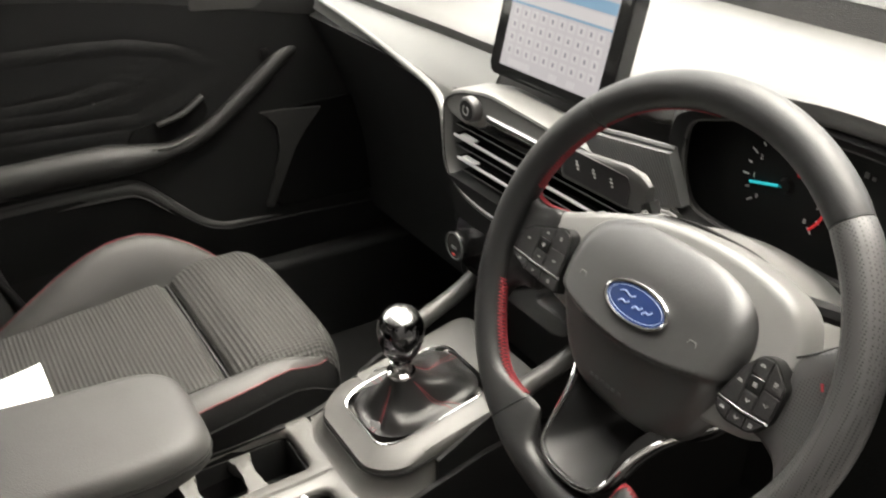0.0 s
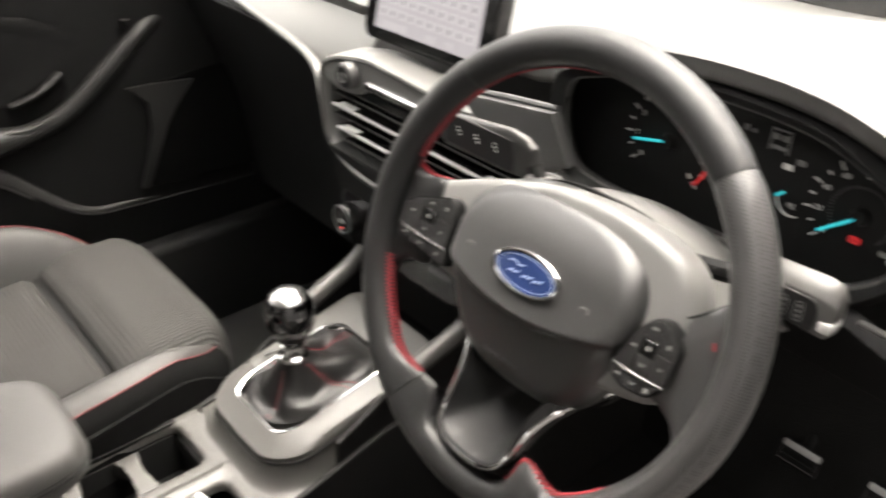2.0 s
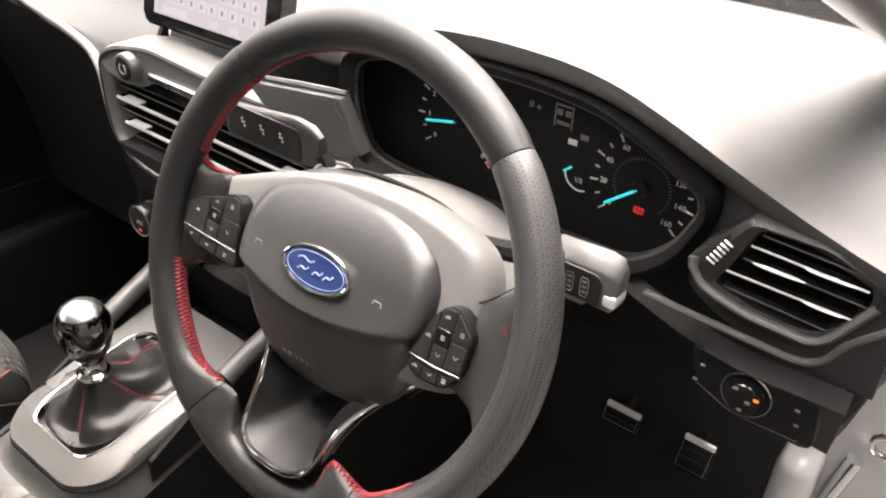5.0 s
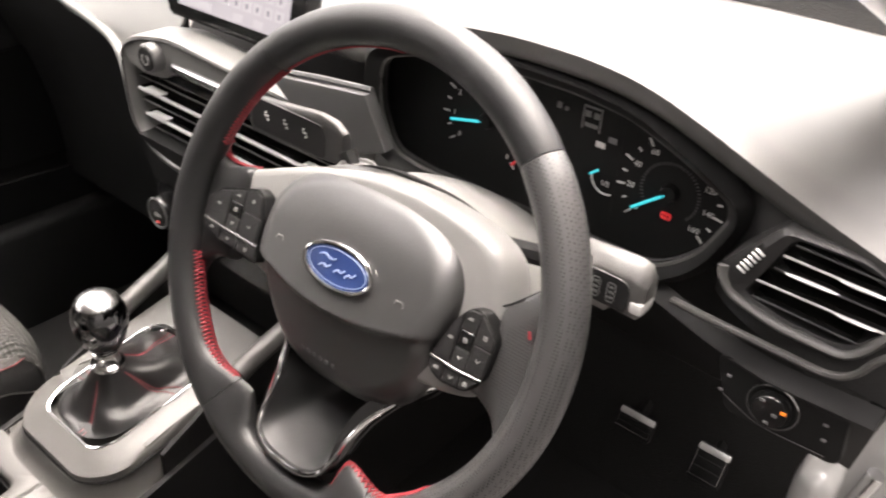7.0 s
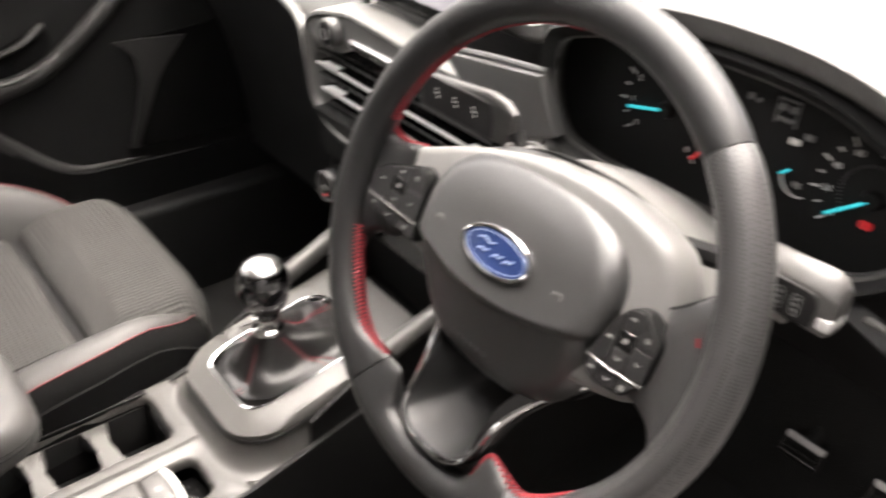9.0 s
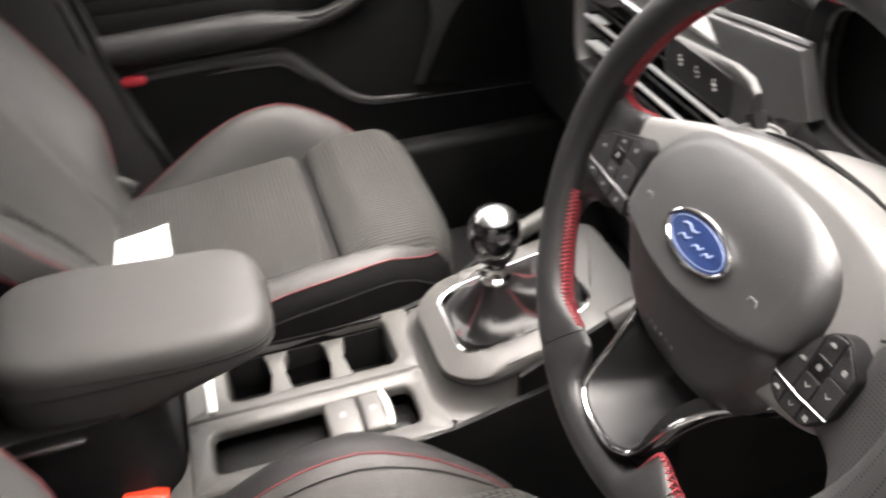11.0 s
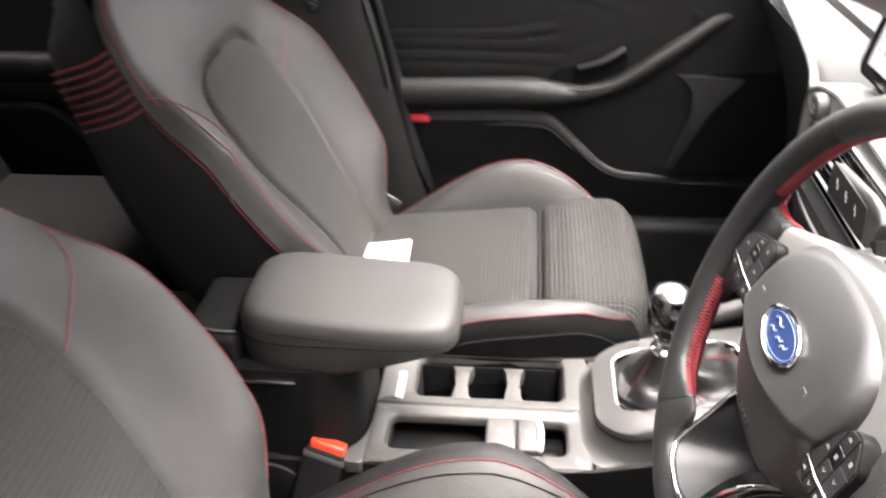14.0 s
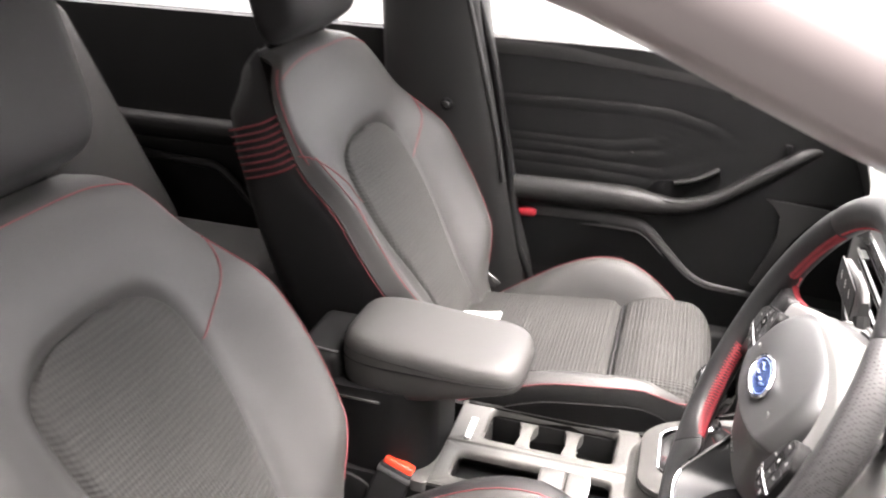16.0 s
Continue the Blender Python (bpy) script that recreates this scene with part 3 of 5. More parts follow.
part("knob_face", turned([(0.0, 0.0176), (0.0130, 0.0178), (0.0136, 0.0165), (0.0136, 0.012), (0.0, 0.012)], 28, FM @ pose(-0.078, 0.952, 0.006)), DARK, vol, "black knob face")
part("power_mark", tube([FM @ pose(-0.078, 0.952, 0.0240) @ Vector((0.006 * math.cos(radians(a)), 0.006 * math.sin(radians(a)), 0)) for a in range(120, 421, 20)], 0.0009, 5), MARK, vol)
part("key_shelf", box(-0.105, 0.222, 0.921, 0.944, -0.02, 0.004, 0.004, 3, FM), GLOSS, dash)
part("button_bar", box(-0.050, 0.20, 0.942, 0.953, -0.004, 0.0135, 0.004, 3, FM), SATIN, dash, "row of satin radio keys")
for k, z in enumerate((0.912, 0.897, 0.882, 0.867, 0.851, 0.835)):
    bright = k in (1, 3)
    part("vent_slat", box(-0.136 + 0.010 * max(0, k - 2), 0.225 - 0.014 * max(0, k - 2), z - (0.0016 if bright else 0.0009), z + (0.0016 if bright else 0.0009), -0.020, 0.002 if bright else -0.001, 0.0007, 2, FM), GLOSS, dash)
    part("slat_edge", tube([FM @ Vector((-0.134 + 0.010 * max(0, k - 2), z, 0.002 if bright else -0.001)), FM @ Vector((0.223 - 0.014 * max(0, k - 2), z, 0.002 if bright else -0.001))], 0.0022 if bright else 0.0008, 8), SILVER if bright else RIBGREY, dash)
for x, z in ((-0.105, 0.897), (-0.100, 0.867), (0.17, 0.897), (0.15, 0.867)):
    part("vent_tab", slab([(x - 0.021, z - 0.0015), (x + 0.014, z - 0.0015), (x + 0.021, z + 0.0058), (x - 0.012, z + 0.0058)], -0.004, 0.0046, 0.0012, 2, FM), SILVER, dash, "bright vent tab")
part("stack_panel", sheet(lambda u, v: (lerp(-0.135, 0.135, u) * (1 - 0.1 * v), 0.165 + 0.05 * v, lerp(0.845, 0.60, v)), 8, 8, 0.02), DARK, dash)
CM = fascia_m(0.163)
part("climate_panel", slab(rounded([(-0.13, 0.79), (0.13, 0.79), (0.125, 0.70), (-0.125, 0.70)], 0.03), -0.02, 0.004, 0.004, m=CM), GLOSS, dash, "gloss black climate control panel")
for x in (-0.104, 0.20):
    kn = part("climate_knob", turned([(0.0, 0.024), (0.019, 0.024), (0.021, 0.02), (0.022, 0.0)], 28, CM @ pose(x, 0.741, 0.0)), GLOSS, dash)
    part("knob_light", box(x - 0.006, x + 0.006, 0.736, 0.741, 0.0235, 0.0246, 0.0005, 1, CM), DIM, kn)
    part("knob_mark", box(x - 0.004, x + 0.002, 0.726, 0.729, 0.0235, 0.0246, 0.0005, 1, CM), WARN, kn)
    part("knob_ring", tube([CM @ Vector((x + 0.0205 * math.cos(k * 0.196), 0.741 + 0.0205 * math.sin(k * 0.196), 0.0240)) for k in range(32)], 0.0012, 6, loop=True, up=(0, 1, 0)), RIBGREY, kn)
part("stack_trim", tube([(-0.135, 0.168, 0.82), (-0.14, 0.17, 0.78), (-0.135, 0.18, 0.68), (-0.12, 0.2, 0.60)], 0.006, 8), PLASTIC, dash)

# infotainment screen
SM = Matrix.Translation((0.010, 0.200, 1.060)) @ Matrix.Rotation(radians(90 - 12), 4, "X") @ Matrix.Rotation(radians(3), 4, "Y") @ Matrix.Diagonal((0.89, 0.95, 1, 1))
tablet = thing("touch_screen", "black tablet-style touch screen showing a keyboard", "screen")
part("housing", slab(rounded([(-0.118, -0.073), (0.118, -0.073), (0.118, 0.073), (-0.118, 0.073)], 0.012), -0.022, 0.0, 0.003, m=SM), GLOSS, tablet)
part("bracket", box(-0.05, 0.05, -0.075, 0.02, -0.06, -0.018, 0.01, m=SM), DARK, tablet)
disp = part("display", box(-0.096, 0.096, -0.058, 0.062, 0.0005, 0.0015, 0, m=SM), SCREEN, tablet, "lit screen in pale lilac")
part("header_bar", box(-0.096, 0.096, 0.042, 0.056, 0.0016, 0.002, 0, m=SM), SCREEN_BLUE, disp)
part("entry_bar", box(-0.094, 0.094, 0.027, 0.040, 0.0016, 0.002, 0, m=SM), SCREEN_KEY, disp)
part("hint_bar", box(-0.096, 0.096, 0.0235, 0.0262, 0.0016, 0.002, 0, m=SM), SCREEN_BLUE, disp)
for r in range(4):
    for c in range(10):
        x = -0.081 + c * 0.018
        y = 0.014 - r * 0.0165
        key = part("key", box(x - 0.0065, x + 0.0065, y - 0.006, y + 0.006, 0.0016, 0.0022, 0, m=SM), SCREEN_KEY, disp)
        part("key_mark", box(x - 0.0018, x + 0.0018, y - 0.0028, y + 0.0028, 0.0023, 0.0025, 0, m=SM), SCREEN_INK, key)
for x0, x1 in ((-0.08, -0.035), (0.005, 0.02), (0.04, 0.055)):
    part("key", box(x0, x1, -0.055, -0.0465, 0.0016, 0.0022, 0, m=SM), SCREEN_KEY, disp)

# instrument cluster
KM = fascia_m(0.195)
clus_in = rounded([(0.229, 1.029), (0.296, 1.050), (0.38, 1.057), (0.44, 1.057), (0.49, 1.052), (0.54, 1.033), (0.578, 1.014), (0.581, 1.000), (0.564, 0.961), (0.531, 0.934), (0.29, 0.932), (0.247, 0.938), (0.228, 0.98)], 0.018)
lip = [(0.75 + (q[0] - 0.75) * 0.948, 1.28 + (q[1] - 1.28) * 0.948) for q in clus_in]
clus_out = [(0.43 + (q[0] - 0.43) * 1.10, 1.005 + (q[1] - 1.005) * 1.25) for q in lip]
part("cluster_hood", loft([[(q[0], 0.160, q[1] + 0.004) for q in clus_out], [(0.43 + (q[0] - 0.43) * 1.05, 0.150, 1.007 + (q[1] - 1.005) * 1.12) for q in lip], [(q[0], 0.160, q[1]) for q in lip], [(q[0] - 0.001, 0.168, q[1]) for q in lip], [(q[0], 0.198, q[1]) for q in clus_in]], caps=False), DARK, dash, "dark hood round the instruments")
part("hood_lip", tube([(q[0], 0.163, q[1]) for q in lip], 0.0024, 6, loop=True), CONSOLE, dash)
cluster = part("instrument_face", slab(clus_in, -0.012, -0.004, 0, m=KM), DARK, dash, "black instrument panel")
part("face_rim", frame_ring(clus_in, [(0.405 + (q[0] - 0.405) * 0.985, 1.0 + (q[1] - 1.0) * 0.97) for q in clus_in], -0.004, 0.001, KM), RIBGREY, dash)


def dial(cx, cz, r, labels, a0, a1, needle):
    """A gauge: ticks, numerals, and a lit needle."""
    n = (len(labels) - 1) * 2
    for k in range(n + 1):
        a = radians(lerp(a0, a1, k / n))
        part("tick", box(-0.0007, 0.0007, -0.0035, 0.0035 if k % 2 == 0 else 0.0005, 0, 0.0006, 0, m=KM @ pose(cx + r * math.cos(a), cz + r * math.sin(a), -0.003, 0, 0, math.degrees(a) - 90)), LETTER, cluster)
    for k, text in enumerate(labels):
        a = radians(lerp(a0, a1, k / (len(labels) - 1)))
        lettering(text, 0.0067, KM @ pose(cx + r * 0.80 * math.cos(a), cz + r * 0.80 * math.sin(a), -0.003), cluster)
    part("needle", box(r * 0.05, r * 0.86, -0.0011, 0.0011, 0.001, 0.003, 0.0004, 1, KM @ pose(cx, cz, -0.002, 0, 0, needle)), CYAN, cluster, "lit turquoise needle")
    part("needle_hub", turned([(0.0, 0.005), (0.006, 0.005), (0.008, 0.0)], 20, KM @ pose(cx, cz, -0.004)), DARK, cluster)


def lettering(text, size, m, parent, mat=None, bold=0.0):
    cu = bpy.data.curves.new("text", "FONT")
    cu.body, cu.size, cu.align_x, cu.align_y, cu.extrude = text, size, "CENTER", "CENTER", 0.0002
    cu.resolution_u = 2
    tmp = bpy.data.objects.new("tmp", cu)
    scene.collection.objects.link(tmp)
    me = bpy.data.meshes.new_from_object(tmp.evaluated_get(bpy.context.evaluated_depsgraph_get()))
    bpy.data.objects.remove(tmp)
    me.transform(m)
    me.materials.clear()
    me.materials.append(mat or LETTER)
    ob = new("lettering", me)
    ob.parent = parent
    return ob


dial(0.350, 1.000, 0.045, ["0", "1", "2", "3", "4", "5", "6", "7", "8"], 217, -45, 193)
dial(0.528, 0.999, 0.042, ["0", "20", "40", "60", "80", "100", "120", "140", "160"], 222, -42, 219)
for k in range(40):
    a = radians(lerp(222, -42, k / 39))
    part("fine_tick", box(-0.0004, 0.0004, -0.0012, 0.0012, 0, 0.0005, 0, m=KM @ pose(0.528 + 0.024 * math.cos(a), 0.999 + 0.024 * math.sin(a), -0.003, 0, 0, math.degrees(a) - 90)), FAINT, cluster)
part("red_zone", tube([KM @ Vector((0.350 + 0.044 * math.cos(radians(a)), 1.000 + 0.044 * math.sin(radians(a)), -0.002)) for a in range(-44, -6, 4)], 0.0013, 6), WARN, cluster)
lamp = part("warning_light", tube([KM @ pose(0.529, 0.979, -0.0028) @ Vector((0.0027 * math.cos(k * 0.393), 0.0027 * math.sin(k * 0.393), 0)) for k in range(16)], 0.0006, 5, loop=True), WARN, cluster, "lit red brake warning")
part("stroke", box(-0.0006, 0.0006, -0.0015, 0.0015, -0.0005, 0.0004, 0, m=KM @ pose(0.529, 0.979, -0.0028)), WARN, lamp)
for turn in (0, 180):
    part("arc", tube([KM @ pose(0.529, 0.979, -0.0028) @ Vector((0.0042 * math.cos(radians(turn + a)), 0.0042 * math.sin(radians(turn + a)), 0)) for a in range(-45, 46, 15)], 0.0005, 5), WARN, lamp)
part("warning_light", slab(rounded([(-0.002, -0.002), (0.002, -0.002), (0.002, 0.002), (-0.002, 0.002)], 0.001), -0.004, -0.002, 0, m=KM @ pose(0.361, 1.015, 0)), WARN, cluster)
part("trip_display", slab(rounded([(0.402, 0.950), (0.481, 0.950), (0.481, 1.047), (0.402, 1.047)], 0.004), -0.0045, -0.0038, 0, m=KM), DARK, cluster)
for x, z, w, h, mat in ((0.452, 1.045, 0.017, 0.0016, DIM), (0.448, 1.039, 0.005, 0.005, DIM), (0.456, 1.039, 0.005, 0.005, DIM), (0.452, 1.030, 0.012, 0.003, DIM), (0.444, 1.036, 0.0011, 0.020, DIM), (0.460, 1.036, 0.0011, 0.020, DIM), (0.421, 1.038, 0.004, 0.005, DIM), (0.428, 1.037, 0.003, 0.003, DIM), (0.463, 1.017, 0.008, 0.0045, LETTER), (0.473, 1.024, 0.007, 0.0045, DIM)):
    part("pictogram", box(x - w / 2, x + w / 2, z - h / 2, z + h / 2, -0.003, -0.002, 0, m=KM), mat, cluster)
part("fuel_arc", tube([KM @ Vector((0.474 + 0.014 * math.cos(radians(a)), 0.991 + 0.014 * math.sin(radians(a)), -0.002)) for a in range(185, 301, 10)], 0.0007, 5), LETTER, cluster)
lettering("1/2", 0.006, KM @ pose(0.473, 0.986, -0.002), cluster)
part("fuel_needle", box(-0.0045, 0.0045, -0.0009, 0.0009, -0.002, -0.001, 0, m=KM @ pose(0.462, 0.993, 0, 0, 0, 40)), CYAN, cluster)

# knee panel, light switch and outer vent
part("knee_panel", sheet(lambda u, v: (lerp(0.19, 0.725 - 0.012 * v, u), lerp(0.175, 0.27, v) - 0.055 * smooth(0.55, 0.9, u) * (1 - v), lerp(0.935 + 0.02 * u, lerp(0.82, 0.795, smooth(0.75, 1.0, u)), v)), 24, 12, 0.015), DARK, dash)
part("cluster_sill", sheet(lambda u, v: (lerp(0.275, 0.50, u), lerp(0.195, 0.03, v), float(np.interp(v, (0, 0.25, 0.5, 0.75, 1), (0.932, 0.964, 0.984, 0.984, 0.968))) - 0.055 * abs(2 * u - 1) ** 2.4), 24, 16, 0.006), LIT_PLASTIC, dash, "curved grey cowl below the instruments")
part("fascia_bridge", sheet(lambda u, v: (lerp(lerp(0.125, 0.258, u), lerp(0.20, 0.280, u), v), 0.156 - 0.004 * u + 0.004 * v, lerp(lerp(0.992, 1.012, u), lerp(0.930, 0.963, u), v)), 6, 6, 0.012), RIBGREY, dash, "ribbed grey trim between screen and instruments")
for k in range(28):
    u = 0.02 + 0.96 * k / 27
    top, low = Vector((lerp(0.125, 0.258, u), 0.1444 - 0.004 * u, lerp(0.992, 1.012, u) - 0.001)), Vector((lerp(0.20, 0.280, u), 0.1484 - 0.004 * u, lerp(0.930, 0.963, u) + 0.001))
    part("rib", tube([top, low], 0.0012, 6), RIBGREY, dash)
part("bridge_edge", tube([(0.125, 0.152, 0.994), (0.19, 0.150, 1.005), (0.258, 0.149, 1.014)], 0.0028, 6), RIBGREY, dash)
VM = Matrix.Translation((0.6577, 0.128, 0.9966)) @ Matrix.Rotation(radians(90), 4, "X") @ Matrix.Diagonal((1.025, 1.025, 1, 1))
vent_o = rounded([(-0.024, 0.046), (-0.057, 0.004), (-0.046, -0.014), (-0.008, -0.025), (0.032, -0.026), (0.046, -0.018), (0.064, 0.012), (0.060, 0.034), (0.026, 0.046)], 0.006)
vent_i = rounded([(-0.016, 0.041), (-0.031, 0.003), (-0.037, -0.007), (-0.006, -0.0155), (0.026, -0.0165), (0.038, -0.010), (0.057, 0.016), (0.054, 0.031), (0.026, 0.0415)], 0.006)


def inside(x, z, line):
    """Whether a point lies within a closed outline."""
    return sum((a[1] > z) != (b[1] > z) and x < a[0] + (z - a[1]) * (b[0] - a[0]) / (b[1] - a[1]) for a, b in zip(line, line[1:] + line[:1])) % 2 == 1


def end_face(u, v):
    x = lerp(0.590, 0.735, u)
    y, z = crest(x)
    return (x, lerp(y + 0.004, 0.133 - 0.012 * u, v) + 0.035 * (1 - u) ** 4, lerp(z - 0.020, 0.955, v))


face = sheet(end_face, 90, 60)
hole = [(q.x, q.z) for q in [VM @ Vector((0.004 + (a - 0.004) * 1.06, 0.012 + (b - 0.012) * 1.08, 0)) for a, b in vent_i]]
bmesh.ops.delete(face, geom=[f for f in face.faces if inside(f.calc_center_median().x, f.calc_center_median().z, hole)], context="FACES")
bmesh.ops.solidify(face, geom=list(face.faces), thickness=-0.004)
part("dash_end", face, DASH_SIDE, dash, "dark grey end panel round the outer vent")
vent = thing("air_vent", "black outer air vent with satin grey rim and bright slats", "air vent")
part("rim", loft([[VM @ Vector((q[0], q[1], h)) for q in line] for line, h in ((vent_o, -0.03), (vent_o, 0.0), ([(a[0] * 0.6 + b[0] * 0.4, a[1] * 0.6 + b[1] * 0.4) for a, b in zip(vent_o, vent_i)], 0.004), (vent_i, 0.001), (vent_i, -0.02))], caps=False), DASH_SIDE, vent)
part("bright_edge", tube([VM @ q for q in spline([(-0.052, 0.006, 0.002), (-0.050, -0.002, 0.003), (-0.042, -0.011, 0.003), (-0.025, -0.0165, 0.003), (-0.007, -0.0200, 0.003), (0.014, -0.0208, 0.003), (0.031, -0.0205, 0.003), (0.041, -0.0135, 0.003), (0.050, 0.001, 0.002), (0.060, 0.018, 0.001)], 40)], 0.0046, 10, flat=0.7), STALK, vent, "satin grey lower edge")
part("backing", slab(vent_i, -0.024, -0.018, 0, m=VM), DARK, vent)
for k, (x0, z0, x1, z1) in enumerate(((-0.014, 0.0375, 0.043, 0.0355), (-0.019, 0.0280, 0.053, 0.0260), (-0.022, 0.0175, 0.055, 0.0155), (-0.030, 0.0045, 0.050, 0.0040), (-0.030, -0.0075, 0.037, -0.0100))):
    SLAT = VM @ pose((x0 + x1) / 2, (z0 + z1) / 2, 0, 0, 0, math.degrees(math.atan2(z1 - z0, x1 - x0)))
    w = (x1 - x0) / 2
    part("slat", box(-w, w, -0.0010, 0.0010, -0.016, 0.0015, 0.0006, 2, SLAT), GLOSS, vent)
    part("slat_edge", tube([SLAT @ Vector((-w, 0, 0.0015)), SLAT @ Vector((w, 0, 0.0015))], 0.0008 if k in (1, 3) else 0.0005, 8), SILVER if k in (1, 3) else RIBGREY, vent)
for x0, x1, v, r in ((-0.015, 0.018, 0.0176, 0.0018), (0.016, 0.046, 0.0268, 0.0018), (0.020, 0.044, 0.0042, 0.0016)):
    part("tab", tube([VM @ Vector((lerp(x0, x1, k / 8), v, 0.0030)) for k in range(9)], r, 10, taper=[0.35, 0.7, 0.9, 1.0, 1.0, 1.0, 0.9, 0.7, 0.35], flat=0.7), SILVER, vent)
TM = VM @ pose(-0.0365, 0.017, 0.0, 0, 0, 63)
wheelie = part("thumbwheel", box(-0.0135, 0.0135, -0.0048, 0.0048, -0.004, 0.0036, 0.0025, 2, TM), DARK, vent)
for k in range(6):
    part("ridge", box(-0.0100 + k * 0.0037, -0.0088 + k * 0.0037, -0.0034, 0.0034, 0.0032, 0.0054, 0.0004, 1, TM), SILVER, wheelie)
part("ledge", tube(spline([(0.577, 0.122, 0.962), (0.60, 0.119, 0.963), (0.63, 0.118, 0.963), (0.66, 0.117, 0.963), (0.688, 0.116, 0.964), (0.702, 0.116, 0.972), (0.712, 0.115, 0.990), (0.73, 0.114, 1.01)], 30), 0.0032, 8, flat=0.8), DASH_TOP, dash, "pale rounded ledge below the outer vent")
LM = Matrix.Translation((0.664, 0.117, 0.9205)) @ Matrix.Rotation(radians(90), 4, "X")
lights = thing("light_switch", "black rotary headlamp switch with lit amber mark", "switch")
part("plate", slab(rounded([(-0.045, 0.022), (0.045, 0.022), (0.05, -0.022), (-0.03, -0.022)], 0.008), -0.012, 0.0, 0.001, m=LM), DARK, lights)
part("knob", turned([(0.0, 0.008), (0.012, 0.008), (0.014, 0.004), (0.0145, 0.0)], 28, LM), GLOSS, lights)
part("ring", tube([LM @ Vector((0.0174 * math.cos(k * 0.157), 0.0174 * math.sin(k * 0.157), 0.001)) for k in range(40)], 0.0006, 5, loop=True, up=(0, 1, 0)), RIBGREY, lights)
part("ring_glint", tube([LM @ Vector((0.0174 * math.cos(radians(k)), 0.0174 * math.sin(radians(k)), 0.0016)) for k in range(25, 131, 7)], 0.0009, 6), CHROME, lights)
part("bright_line", tube([LM @ q for q in spline([(-0.034, -0.008, 0.001), (-0.020, -0.014, 0.001), (-0.008, -0.0185, 0.001), (0.008, -0.0195, 0.001), (0.040, -0.018, 0.001)], 20)], 0.0003, 5), RIBGREY, lights)
part("amber_mark", box(0.007, 0.0105, 0.0035, 0.0055, 0.0070, 0.0086, 0, m=LM), AMBER, lights)
for x, y in ((-0.033, 0.008), (-0.036, -0.006), (0.034, 0.006), (0.036, -0.006), (-0.006, 0.008), (0.0, -0.008), (0.004, 0.0)):
    part("pictogram", box(x - 0.0016, x + 0.0016, y - 0.0009, y + 0.0009, 0.0085 if abs(x) < 0.02 else 0.0005, 0.0092 if abs(x) < 0.02 else 0.0012, 0, m=LM), DIM, lights)

# ---- steering wheel ----
A = radians(22)
WM = Matrix(((1, 0, 0, 0.375), (0, math.sin(A), -math.cos(A), 0.0), (0, math.cos(A), math.sin(A), 0.948), (0, 0, 0, 1)))
wheel = thing("steering_wheel", "black leather steering wheel with red stitching and chrome trim", "steering wheel", m=WM)
RIM_R, RIM_T = 0.1824, 0.0160


def rim_point(a, b, grow=0.0):
    # the rim broadens inwards where the lower spoke joins it
    turn = abs(math.degrees(a) % 360 - 269.5)
    flare = smooth(15.0, 23.0, turn) * (1 - smooth(23.0, 34.0 if math.cos(a) > 0 else 46.0, turn)) * max(0.0, -math.cos(b))
    r = RIM_R + (RIM_T + grow) * math.cos(b) - 0.024 * flare
    return Vector((-0.003 + r * math.cos(a), -0.003 + r * math.sin(a), -0.0056 + (RIM_T + grow) * math.sin(b) * (1 - 0.55 * flare)))


def rim_arc(name, a0, a1, mat, label=""):
    n = max(6, int(abs(a1 - a0) / 3))
    rings = [[rim_point(radians(lerp(a0, a1, k / n)), 2 * math.pi * j / 20, -0.0007 if k in (0, n) else 0.0) for j in range(20)] for k in range(n + 1)]
    return part(name, loft(rings), mat, wheel, label)


rim_arc("rim_top", 46.25, 132.75, WHEEL_LEATHER, "smooth leather top of the rim")
rim_arc("rim_side", 133, 240, WHEEL_LEATHER)
rim_arc("rim_bottom", 240.3, 299.7, WHEEL_LEATHER)
rim_arc("rim_grip", -60, 46, PERFORATED, "perforated leather grip")


def stitches(a0, a1, b0=150, b1=182):
    n = int(abs(a1 - a0) * 0.85)
    for lean in (0, 1):
        ends = [(lerp(a0, a1, k / n), b0 if (k + lean) % 2 else b1) for k in range(n + 1)]
        path = [rim_point(radians(lerp(p[0], q[0], j / 4)), radians(lerp(p[1], q[1], j / 4)), 0.0003) for p, q in zip(ends, ends[1:]) for j in range(4)]
        part("stitching", tube(path, 0.0007, 4), STITCH, wheel, "red cross stitching")


for a0, a1, b0, b1 in ((92, 132, 176, 186), (133, 164, 168, 206), (197, 239, 160, 214), (286, 318, 160, 206)):
    stitches(a0, a1, b0, b1)
cover = spline([(-0.158, 0.020, 0), (-0.119, 0.039, 0), (-0.072, 0.057, 0), (-0.027, 0.069, 0), (0.0, 0.073, 0), (0.035, 0.0745, 0), (0.073, 0.071, 0), (0.103, 0.063, 0), (0.119, 0.051, 0), (0.129, 0.028, 0), (0.134, 0.0, 0), (0.134, -0.025, 0), (0.126, -0.043, 0), (0.10, -0.052, 0), (0.05, -0.058, 0), (0.0, -0.06, 0), (-0.05, -0.056, 0), (-0.10, -0.042, 0), (-0.138, -0.038, 0), (-0.156, -0.031, 0), (-0.163, -0.01, 0)], 130, True)
